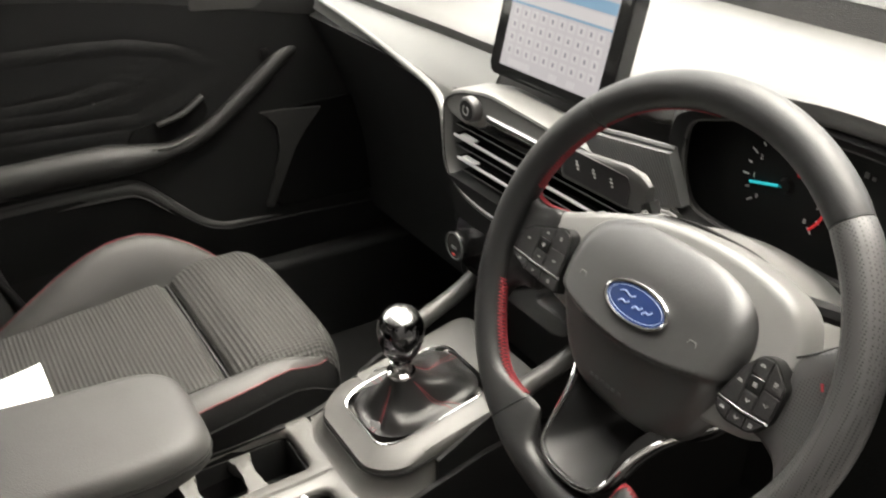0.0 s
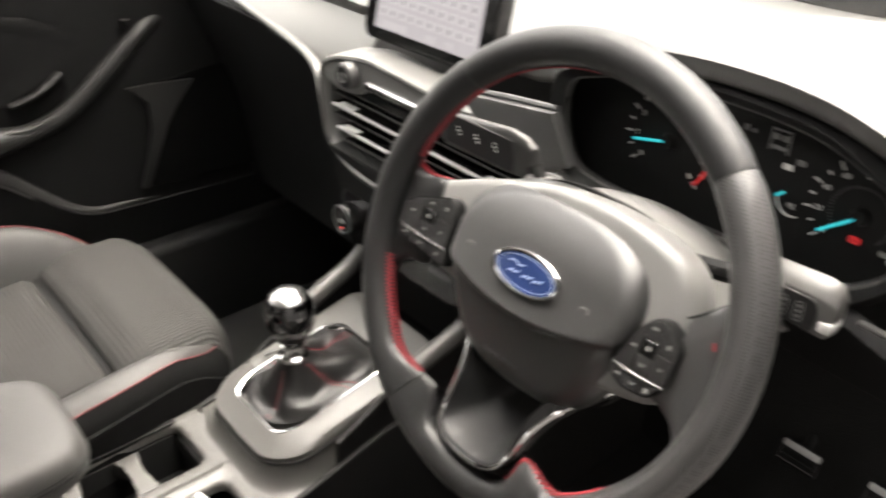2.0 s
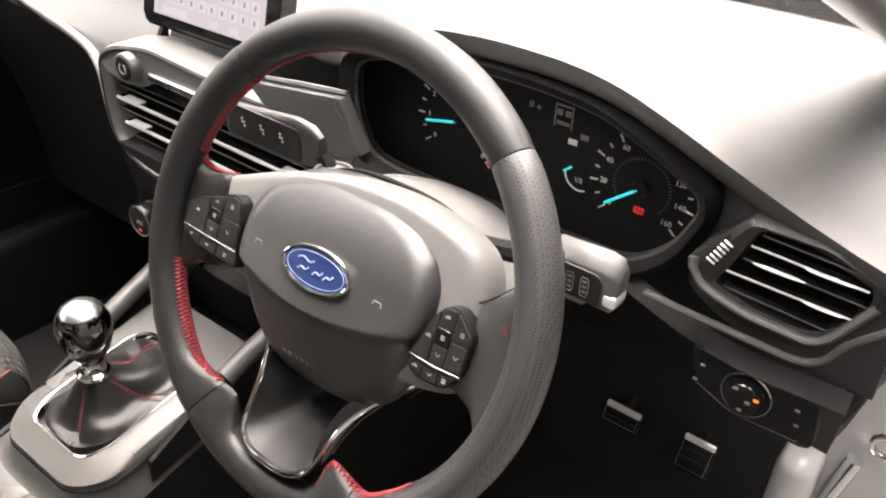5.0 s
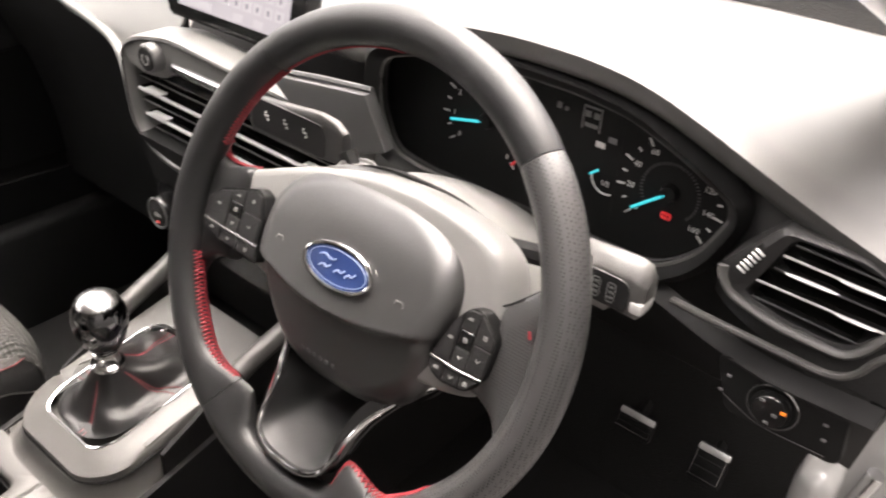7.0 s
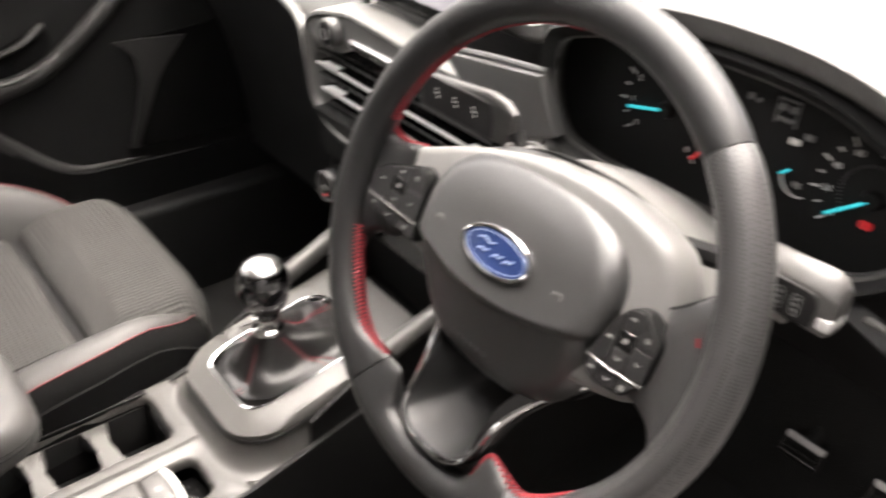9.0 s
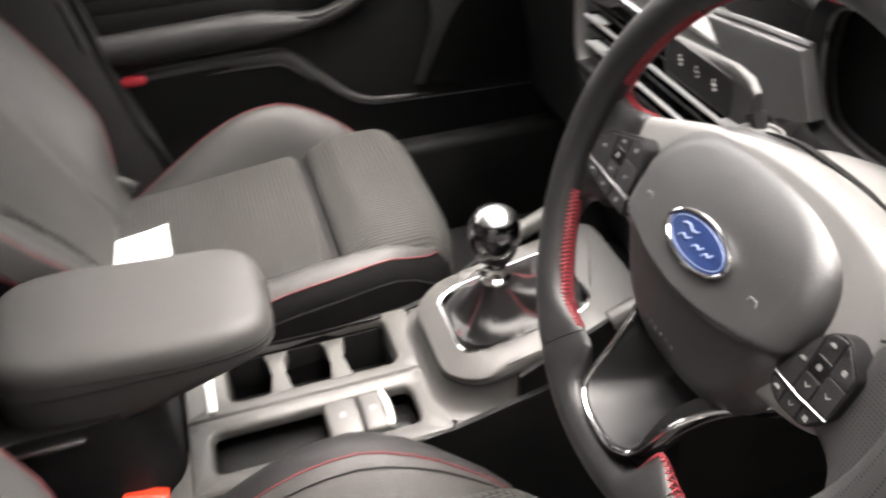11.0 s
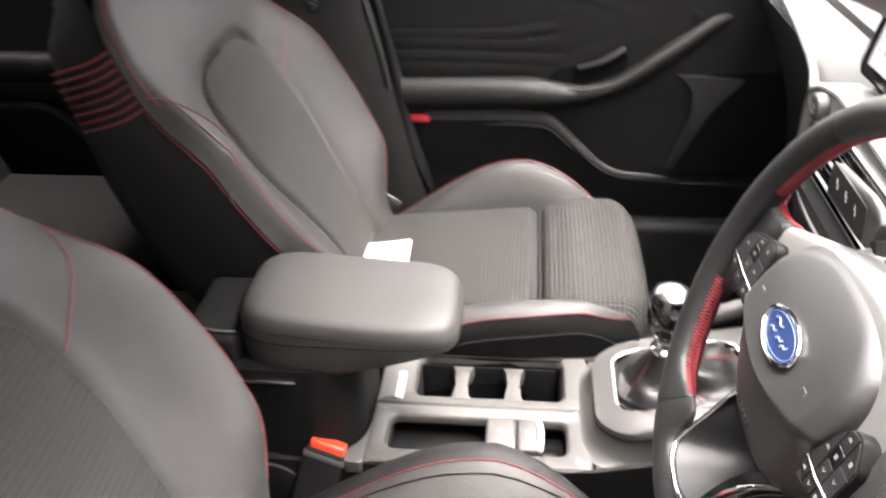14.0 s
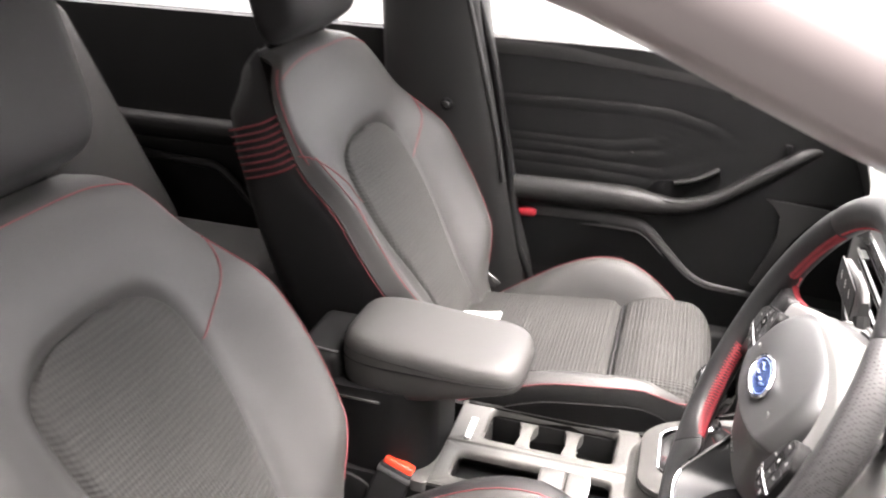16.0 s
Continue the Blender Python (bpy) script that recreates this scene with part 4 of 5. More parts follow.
part("spoke_cover", loft([[(q.x * s, q.y * s + 0.006 * (1 - s), h) for q in cover] for s, h in ((0.98, -0.050), (1.0, -0.040), (1.0, -0.028), (0.992, -0.021), (0.975, -0.016), (0.95, -0.0135), (0.9, -0.012), (0.6, -0.012), (0.3, -0.012))]), LIT_PLASTIC, wheel, "smooth grey moulding that joins hub and rim")
for side, mat in ((-1, WHEEL_LEATHER), (1, PERFORATED)):
    if side < 0:
        lo = [(-0.182, 0.062, 0), (-0.176, 0.046, 0), (-0.171, 0.033, 0), (-0.158, 0.0275, 0), (-0.130, 0.032, 0), (-0.128, 0.0, 0), (-0.128, -0.030, 0), (-0.128, -0.046, 0), (-0.146, -0.050, 0), (-0.160, -0.062, 0), (-0.168, -0.084, 0), (-0.176, -0.086, 0), (-0.183, 0.0, 0)]
    else:
        lo = [(0.172, 0.080, 0), (0.162, 0.066, 0), (0.150, 0.050, 0), (0.139, 0.040, 0), (0.129, 0.028, 0), (0.131, 0.010, 0), (0.129, -0.020, 0), (0.122, -0.036, 0), (0.132, -0.039, 0), (0.146, -0.047, 0), (0.154, -0.062, 0), (0.160, -0.084, 0), (0.170, -0.088, 0), (0.180, 0.0, 0)]
    web = spline(lo, 90, True)
    cx = sum(q.x for q in web) / 90
    part("spoke_leather", loft([[(cx + (q.x - cx) * s, q.y * s, h) for q in web] for s, h in ((0.96, -0.0225), (1.0, -0.021), (1.0, -0.018), (0.985, -0.013), (0.95, -0.0100), (0.88, -0.0085), (0.5, -0.0075), (0.2, -0.0075))]), mat, wheel)
edge = spline([(-0.166, 0.046, -0.012), (-0.172, 0.038, -0.014), (-0.170, 0.0325, -0.017), (-0.158, 0.0285, -0.022), (-0.140, 0.031, -0.026)], 30)
for lean in (0, 1):
    part("stitching", tube([q + Vector((0.0008, 0.0010, 0.0022 if (k + lean) % 2 else -0.0050)) for k, q in enumerate(edge)], 0.0009, 4), STITCH, wheel, "red cross stitching")
part("stitching", tube([(0.1545, 0.024, -0.0045), (0.157, 0.019, -0.0045)], 0.0012, 5), STITCH, wheel)
part("seam", tube(spline([(0.128, 0.029, -0.0115), (0.135, 0.034, -0.0075), (0.141, 0.040, -0.010), (0.150, 0.050, -0.016)], 14), 0.0009, 5), DARK, wheel)
PODS = {
    -1: ([(-0.165, -0.002), (-0.150, 0.009), (-0.112, 0.0215), (-0.103, 0.0185), (-0.098, 0.002), (-0.099, -0.020), (-0.095, -0.037), (-0.136, -0.035), (-0.164, -0.028)],
         [((-0.1625, -0.0195), (-0.1385, -0.0205), (-0.1385, 0.0105), (-0.150, 0.0070), (-0.1625, -0.0025)), ((-0.1375, -0.0205), (-0.1225, -0.021), (-0.1225, -0.0095), (-0.1375, -0.009)), ((-0.1375, -0.0083), (-0.1225, -0.0088), (-0.1225, 0.0030), (-0.1375, 0.0033)), ((-0.1375, 0.0040), (-0.1225, 0.0037), (-0.1225, 0.0160), (-0.1375, 0.0115)), ((-0.1215, -0.021), (-0.1005, -0.0215), (-0.1000, -0.001), (-0.1215, -0.001)), ((-0.1215, -0.0003), (-0.1000, -0.0003), (-0.1045, 0.0170), (-0.112, 0.0195), (-0.1215, 0.0165)),
          ((-0.1625, -0.0265), (-0.1425, -0.0335), (-0.1425, -0.0238), (-0.1625, -0.0230)), ((-0.1415, -0.0335), (-0.1205, -0.0342), (-0.1205, -0.0243), (-0.1415, -0.0238)), ((-0.1195, -0.0342), (-0.0970, -0.0352), (-0.0985, -0.0248), (-0.1195, -0.0243))],
         [(-0.1645, -0.0212, -0.0060), (-0.13, -0.0222, -0.0050), (-0.0985, -0.0228, -0.0060)]),
    1: ([(0.087, -0.026), (0.097, 0.004), (0.107, 0.0175), (0.117, 0.0185), (0.133, 0.004), (0.132, -0.024), (0.122, -0.039), (0.100, -0.041), (0.088, -0.036)],
        [((0.0895, -0.0245), (0.1035, -0.0245), (0.1035, 0.0120), (0.0985, 0.0040)), ((0.1045, -0.0245), (0.1165, -0.0245), (0.1165, -0.0120), (0.1045, -0.0120)), ((0.1045, -0.0113), (0.1165, -0.0113), (0.1165, 0.0010), (0.1045, 0.0010)), ((0.1045, 0.0017), (0.1165, 0.0017), (0.1165, 0.0168), (0.1075, 0.0160), (0.1045, 0.0125)), ((0.1175, -0.0245), (0.1312, -0.0230), (0.1315, -0.005), (0.1175, -0.005)), ((0.1175, -0.0043), (0.1315, -0.0043), (0.1315, 0.0035), (0.1175, 0.0165)),
         ((0.0890, -0.0350), (0.1010, -0.0395), (0.1010, -0.0285), (0.0890, -0.0285)), ((0.1020, -0.0397), (0.1150, -0.0385), (0.1150, -0.0285), (0.1020, -0.0285)), ((0.1160, -0.0384), (0.1220, -0.0375), (0.1290, -0.0275), (0.1160, -0.0285))],
        [(0.088, -0.0265, -0.0060), (0.11, -0.0270, -0.0050), (0.1315, -0.0258, -0.0060)]),
}
for side in (-1, 1):
    mo, keys, strip = PODS[side]
    pod = part("button_pod", slab(rounded(mo, 0.004)[::-1], -0.022, -0.0066, 0.0010, 2), DARK, wheel, "black button pad with white symbols")
    pod.location = (0.0047, 0.004 if side > 0 else 0.003, 0.0058)
    part("pod_strip", tube(strip, 0.0010, 6), SATIN, pod)
    for k, poly in enumerate(keys):
        key = part("button", slab(rounded(poly, 0.0014, 2), -0.0068, -0.0054, 0.0005, 1), GLOSS if k == 2 else VINYL, pod)
        mx, my = sum(q[0] for q in poly) / len(poly), sum(q[1] for q in poly) / len(poly)
        if k % 3 == 0:
            part("button_mark", box(mx - 0.0022, mx + 0.0022, my - 0.0004, my + 0.0004, -0.0054, -0.0051, 0), MARK, key)
            part("button_mark", box(mx - 0.0012, mx + 0.0018, my + 0.0008, my + 0.0015, -0.0054, -0.0051, 0), MARK, key)
        elif k % 3 == 1:
            part("button_mark", tube([(mx - 0.0018, my + 0.0012, -0.0052), (mx, my - 0.0010, -0.0052), (mx + 0.0018, my + 0.0012, -0.0052)], 0.00035, 4), MARK, key)
        else:
            for d in (-0.0012, 0.0, 0.0012):
                part("button_mark", box(mx - 0.0016, mx + 0.0016, my + d - 0.0003, my + d + 0.0003, -0.0054, -0.0051, 0), MARK, key)
side_line = ((0.034, 0.0700), (0.062, 0.0625), (0.082, 0.049), (0.0925, 0.030), (0.0945, 0.008), (0.090, -0.018), (0.083, -0.045), (0.073, -0.070), (0.058, -0.088), (0.036, -0.098))
pad_line = spline([(0.002, 0.0715, 0)] + [(0.003 + x, y, 0) for x, y in side_line] + [(0.002, -0.1005, 0)] + [(0.001 - x, y, 0) for x, y in side_line[::-1]], 180, True)


def pad_height(x, y):
    """The airbag cover: a broad, nearly flat upper panel that steps back below a sagging crease."""
    below = -0.0275 + 2.0 * x * x - y
    return 0.0172 - 0.5 * x * x - 0.20 * max(0.0, y + 0.0275) - 4.5 * max(0.0, y - 0.015) ** 2 - 0.0075 * smooth(0.0, 0.0065, below) - 0.38 * max(0.0, below - 0.006)


def pad_ring(s, sink=0.0):
    out = []
    for q in pad_line:
        x, y = 0.002 + (q.x - 0.002) * s, q.y * s - 0.004 * (1 - s)
        k = max(0.0, (s - 0.80) / 0.20)
        out.append((x, y, pad_height(x, y) - 0.020 * (1 - math.sqrt(max(0.0, 1 - k * k))) - sink))
    return out


part("hub_pad", loft([pad_ring(0.965, 0.050), pad_ring(0.985, 0.022), pad_ring(1.0, 0.006)] + [pad_ring(math.sin(math.pi / 2 * (1 - k / 14)) * 0.2 + 0.8) for k in range(14)] + [pad_ring(0.8 * (1 - k / 46)) for k in range(46)]), AIRBAG, wheel, "dark grey airbag cover with a crease below the badge")
part("pad_gap", slab([(q.x * 1.012, q.y * 1.012) for q in pad_line], -0.066, -0.056, 0.001, 1), DARK, wheel)
ell = lambda a, b, n=40: [(a * math.cos(2 * math.pi * k / n), b * math.sin(2 * math.pi * k / n)) for k in range(n)]
BM = pose(0.003, 0.004, 0.0111, -11.5)
badge = part("badge", slab(ell(0.031, 0.0140), -0.002, 0.0022, 0.0008, 2, BM), BLUE, wheel, "blue oval badge")
part("badge_rim", tube([BM @ Vector((q[0], q[1], 0.002)) for q in ell(0.0326, 0.0154)], 0.0017, 8, loop=True), CHROME, badge)
part("badge_line", tube([BM @ Vector((q[0], q[1], 0.0024)) for q in ell(0.0285, 0.0118)], 0.0003, 5, loop=True), PALE_BLUE, badge)
for x0, y0, x1, y1 in ((-0.019, 0.0035, -0.003, 0.0055), (-0.016, -0.0045, -0.006, -0.0005), (-0.001, -0.0040, 0.008, 0.0005), (0.010, -0.0040, 0.018, 0.0015)):
    part("emblem", tube([BM @ Vector((lerp(x0, x1, k / 10), lerp(y0, y1, k / 10) + 0.0014 * math.sin(k * 0.628), 0.0025)) for k in range(11)], 0.0007, 5), PALE_BLUE, badge)
for x, y in ((-0.0615, 0.002), (0.0615, 0.002)):
    h = pad_height(x, y) + 0.0001
    part("embossed_mark", tube([(x - 0.004, y - 0.002, h), (x - 0.003, y + 0.0015, h), (x + 0.003, y + 0.0015, h), (x + 0.004, y - 0.002, h)], 0.0006, 5), LIT_PLASTIC, wheel)
for k in range(6):
    x, y = -0.024 + 0.0068 * k, -0.0755
    h = pad_height(x, y)
    part("embossed_mark", box(x - 0.0019, x + 0.0019, y - 0.0016, y + 0.0016, h - 0.002, h + 0.0008, 0.0003, 1), AIRBAG, wheel)

# the lower spoke: a scooped well inside a bright U-shaped line, with dark blades outside it
u_half = ((0.020, -0.1600, 0.0080), (0.034, -0.1525, 0.0060), (0.0395, -0.140, 0.0010), (0.0430, -0.120, -0.0070), (0.0500, -0.101, -0.0170), (0.0620, -0.083, -0.0290), (0.0780, -0.065, -0.0390), (0.0900, -0.053, -0.0430))
u_line = spline([(-x, y, h) for x, y, h in u_half[::-1]] + [(0.0, -0.1615, 0.0084)] + list(u_half), 81)


def u_ring(f, sink, deep=0.0):
    c = Vector((0.0, -0.095, 0.0))
    return [(c.x + (q.x - c.x) * f, c.y + (q.y - c.y) * f, lerp(q.z, -0.062, deep) - sink) for q in u_line]


part("lower_spoke", loft([u_ring(1.0, 0.001), u_ring(0.95, 0.0022), u_ring(0.88, 0.006, 0.08), u_ring(0.72, 0.012, 0.34), u_ring(0.5, 0.010, 0.7), u_ring(0.25, 0.006, 0.95), u_ring(0.02, 0.004, 1.0)], closed=False, caps=False), WHEEL_LEATHER, wheel, "dark grey scooped lower spoke")
part("spoke_side", loft([u_ring(1.0, 0.0), u_ring(1.035, 0.004), u_ring(1.05, 0.012), u_ring(1.03, 0.022), u_ring(0.9, 0.026)], closed=False, caps=False), GLOSS, wheel, "gloss black side of the lower spoke")
part("spoke_line", tube(u_ring(1.052, 0.012)[:24], 0.0007, 5), RIBGREY, wheel)
part("spoke_line", tube(u_ring(1.052, 0.012)[-24:], 0.0007, 5), RIBGREY, wheel)
for side in (0, 1):
    arm = u_line[55:78] if side else u_line[3:26][::-1]
    part("spoke_blade", loft([[(q.x, q.y, q.z + 0.0006) for q in arm], [(q.x * (1 - 0.17 * math.sin(math.pi * k / 22) ** 0.8), q.y + 0.006 * math.sin(math.pi * k / 22), q.z + 0.0035) for k, q in enumerate(arm)]], closed=False, caps=False), GLOSS, wheel)
part("chrome_vee", tube(u_line, 0.0020, 8), CHROME, wheel, "bright chrome trim line")

# steering column and stalks
column = thing("steering_column", "dark grey steering column cover with two stalks", "steering column")
part("cover", loft([spline([(0.375 + w * math.cos(t), y, z + h * math.sin(t)) for t in [k * math.pi / 4 for k in range(8)]], 24, True) for y, w, h, z in ((0.03, 0.055, 0.040, 0.925), (0.08, 0.068, 0.045, 0.915), (0.14, 0.072, 0.04, 0.905), (0.22, 0.07, 0.03, 0.89))]), DASH_TOP, column)
for side, x0, x1, z in ((-1, 0.288, 0.186, 0.996), (1, 0.527, 0.577, 0.990)):
    xs = [(0.375 + side * 0.04, 0.007, 0.006, 0.955), (0.375 + side * 0.06, 0.008, 0.009, 0.968)] + ([(x0 + 0.010, 0.005, 0.015, z - 0.004), (x0, 0.006, 0.018, z), (x0 - 0.02, 0.006, 0.020, z), (x1, 0.006, 0.016, z - 0.006), (x1 - 0.004, 0.005, 0.012, z - 0.004)] if side < 0 else [(x0 - 0.016, 0.007, 0.010, z - 0.006), (x0, 0.009, 0.018, z), (x1 - 0.012, 0.010, 0.020, z), (x1 - 0.003, 0.010, 0.019, z - 0.001), (x1 + 0.001, 0.007, 0.014, z - 0.001)])
    part("stalk_root", tube([(x, 0.078, zz) for x, d, h, zz in xs[:3]], 0.008, 8), DARK, column)
    xs = xs[2:]
    shape = ((-1, -0.9), (-1, 0.6), (-0.75, 0.9), (-0.4, 1), (0.5, 1), (1, 0.6), (1, -0.6), (0.5, -1), (-0.6, -1)) if side < 0 else ((-1, -0.85), (-1, 0.42), (-0.88, 0.55), (0.0, 0.97), (0.5, 1), (1, 0.6), (1, -0.6), (0.5, -1), (-0.7, -1))
    arm = part("stalk", loft([[(x, 0.078 + d * a, zz + h * b) for a, b in shape] for x, d, h, zz in xs]), STALK if side > 0 else WAIST, column, "grey control stalk with printed symbols")
    p0, p1 = (x1 + 0.004, x0 - 0.012) if side < 0 else (x0 - 0.003, x1 - 0.012)
    top = z + 0.013 if side < 0 else z + 0.0075
    front = 0.0732 if side < 0 else 0.0690
    part("symbol_plate", slab(rounded([(p0 - 0.003, z - 0.016), (p1 + 0.002, z - 0.016), (p1 + 0.003, z + 0.002), (p1 - 0.001, top), (p0 - 0.003, top)], 0.003), 0.0, 0.0022, 0.0006, 1, Matrix.Translation((0, front, 0)) @ Matrix.Rotation(radians(90), 4, "X")), VINYL if side < 0 else DASH_SIDE, arm, "dark face with symbols")
    for k in range(3):
        x = lerp(p0, p1, 0.20 + 0.28 * k)
        for dx, dz, w, h in (((0.0, 0.0, 0.0022, 0.0008), (-0.0012, 0.0030, 0.0010, 0.0010), (0.0016, -0.0032, 0.0012, 0.0010)) if side < 0 else ((0.0, -0.001, 0.0016, 0.0009), (0.0, -0.0050, 0.0016, 0.0009), (0.0, -0.0090, 0.0016, 0.0009))):
            part("pictogram", box(x + dx - w, x + dx + w, front - 0.0026, front - 0.0021, z + dz - h, z + dz + h, 0), LETTER if side < 0 else DIM, arm)
        if side > 0:
            part("button_outline", tube([(x + a, front - 0.0023, z + b) for a, b in ((-0.0030, -0.010), (-0.0020, -0.0125), (0.0020, -0.0125), (0.0030, -0.010), (0.0030, 0.000), (0.0020, 0.0022), (-0.0020, 0.0022), (-0.0030, 0.000))], 0.0004, 5, loop=True, up=(0, 1, 0)), DIM, arm)
part("stalk_band", box(0.5690, 0.5786, 0.0668, 0.085, 0.976, 0.985, 0.002), SILVER, column, "bright end button of the stalk")
part("ignition_cap", turned([(0.0, 0.004), (0.013, 0.004), (0.0145, 0.006), (0.0165, 0.006), (0.018, 0.0)], 28, Matrix.Translation((0.318, 0.07, 0.982))), RIBGREY, column)

# ---- pedals ----
for name, x, z, w, hh, label in (("brake_pedal", 0.403, 0.392, 0.030, 0.019, "metal-faced brake pedal with black rubber"), ("accelerator_pedal", 0.526, 0.390, 0.025, 0.029, "metal-faced accelerator pedal with rubber strips")):
    ped = thing(name, label, "pedal")
    PM = Matrix.Translation((x, 0.60, z)) @ Matrix.Rotation(radians(62), 4, "X")
    part("rubber", slab(rounded([(-w, -hh), (w, -hh), (w, hh), (-w, hh)], 0.005), 0, 0.006, 0.002, m=PM), DARK, ped)
    part("plate", slab(rounded([(-w + 0.001, hh - 0.011), (w - 0.001, hh - 0.011), (w - 0.001, hh - 0.001), (-w + 0.001, hh - 0.001)], 0.003), 0.005, 0.0078, 0.0008, 2, m=PM), SILVER, ped, "bright metal face")
    part("edge", tube([PM @ Vector(q) for q in ((-w + 0.002, hh - 0.012, 0.006), (-w + 0.002, -hh + 0.006, 0.006), (w - 0.004, -hh + 0.006, 0.006), (w - 0.004, hh - 0.012, 0.006))], 0.0011, 6), SATIN, ped)
    for d in (-0.3, 0.2):
        part("rib", box(-w + 0.005, w - 0.007, d * hh - 0.0015, d * hh + 0.0015, 0.005, 0.0080, 0.0005, 1, PM), DARK, ped)
    part("lever", tube([(x, 0.61, z - 0.01), (x, 0.68, 0.45), (x, 0.74, 0.62), (x, 0.78, 0.75)], 0.010, 8), DARK, ped)

# ---- centre console ----
console = thing("centre_console", "satin grey centre console with cup holders and tray", "console")


def deck(name, outer, hole, mat, label=""):
    """A plate round one opening with soft, rounded corners."""
    def rect(x0, x1, y0, y1, r, grow=0.0):
        return rounded([(x0 - grow, y0 - grow), (x1 + grow, y0 - grow), (x1 + grow, y1 + grow), (x0 - grow, y1 + grow)], r, 6)
    rings = [(rect(*outer, 0.003), 0.500), (rect(*outer, 0.003), 0.529), (rect(*outer, 0.003, -0.003), 0.532), (rect(*hole, 0.020, 0.005), 0.532), (rect(*hole, 0.017, 0.002), 0.530), (rect(*hole, 0.016), 0.526), (rect(*hole, 0.016), 0.518)]
    return part(name, loft([[(q[0], q[1], z) for q in line] for line, z in rings], caps=False), mat, console, label)


deck("cup_deck", (-0.115, 0.0028, -0.400, -0.10), (-0.104, -0.018, -0.347, -0.136), CONSOLE, "satin grey console deck")
deck("tray_deck", (0.0032, 0.114, -0.400, -0.10), (0.026, 0.088, -0.374, -0.134), CONSOLE)
part("deck_tail", slab(rounded([(0.030, -0.3985), (0.062, -0.402), (0.080, -0.409), (0.096, -0.424), (0.119, -0.426), (0.119, -0.3985)][::-1], 0.008), 0.512, 0.5305, 0.003, 2), CONSOLE, console)
part("deck_end", box(-0.115, 0.114, -0.098, -0.075, 0.505, 0.531, 0.003), CONSOLE, console)
part("side_slot", box(-0.1125, -0.1035, -0.392, -0.135, 0.530, 0.5335, 0.001), DARK, console)
part("cup_well", box(-0.105, -0.014, -0.349, -0.136, 0.43, 0.452, 0.004), DARK, console)
part("tray_well", box(0.0, 0.092, -0.376, -0.114, 0.47, 0.492, 0.004), DARK, console)
for x0, x1, y0, y1 in ((-0.106, -0.102, -0.35, -0.135), (-0.017, -0.013, -0.35, -0.135), (-0.001, 0.003, -0.376, -0.114), (0.089, 0.093, -0.376, -0.114)):
    part("well_side", box(x0, x1, y0, y1, 0.44, 0.515, 0.001), DARK, console)
for y0, y1, x0, x1 in ((-0.350, -0.346, -0.106, -0.013), (-0.139, -0.135, -0.106, -0.013), (-0.377, -0.373, -0.001, 0.093), (-0.117, -0.113, -0.001, 0.093)):
    part("well_side", box(x0, x1, y0, y1, 0.44, 0.515, 0.001), DARK, console)
for y in (-0.283, -0.207):
    line = [(-0.101, 0.016), (-0.088, 0.013), (-0.078, 0.007), (-0.060, 0.0055), (-0.045, 0.008), (-0.034, 0.014), (-0.018, 0.018)]
    part("cup_divider", slab([(x, y - w) for x, w in line] + [(x, y + w) for x, w in line[::-1]], 0.498, 0.518, 0.003, 2), CONSOLE, console, "waisted divider between cup holders")
for k, (y, w) in enumerate(((-0.2215, 0.0205), (-0.1855, 0.0145))):
    sw = part("toggle_switch", box(0.0275, 0.0865, y - w, y + w, 0.505, 0.537 - 0.001 * k, 0.005, 3), CONSOLE, console, "satin parking brake and stop-start switch")
    part("switch_mark", box(0.050, 0.058, y - 0.003, y + 0.003, 0.5371 - 0.001 * k, 0.5376 - 0.001 * k, 0), DIM, sw)
part("toggle_lip", tube(spline([(0.030, -0.1705, 0.533), (0.045, -0.1680, 0.534), (0.070, -0.1680, 0.534), (0.085, -0.1705, 0.533)], 12), 0.0042, 8), SILVER, console, "bright front lip of the switch")
part("front_pocket", box(0.024, 0.088, -0.168, -0.136, 0.492, 0.498, 0.002), GLOSS, console)
part("bright_strip", box(-0.062, -0.004, -0.374, -0.363, 0.531, 0.5365, 0.002), SILVER, console)
for side in (-1, 1):
    part("side_wall", sheet(lambda u, v: (side * lerp(0.116, 0.135, v), lerp(-0.62, 0.2, u), lerp(0.525 + 0.05 * smooth(0.55, 0.9, u), 0.24, v)), 12, 5, 0.008), DARK, console)
    part("knee_rail", tube(spline([(side * 0.107, 0.06 if side < 0 else 0.09, 0.619 if side < 0 else 0.632), (side * 0.108, 0.10 if side < 0 else 0.12, 0.636 if side < 0 else 0.645), (side * 0.112, 0.175, 0.668), (side * 0.118, 0.24, 0.72)], 14), 0.013, 10), CONSOLE, console, "sloping grey rail up to the dashboard")
    part("rail_infill", sheet(lambda u, v: (side * 0.108, lerp(-0.02, 0.24, u), lerp(lerp(0.58, 0.71, u), 0.40, v)), 6, 4, 0.006), DARK, console)
part("console_front", box(-0.10, 0.10, 0.15, 0.30, 0.40, 0.58, 0.01), DARK, console)

# gear plinth
plinth_lo = rounded([(-0.066, -0.098), (0.064, -0.098), (0.096, -0.066), (0.100, 0.15), (-0.100, 0.15), (-0.097, -0.062)], 0.028)


def lift(y):
    return 0.20 * (y + 0.06)


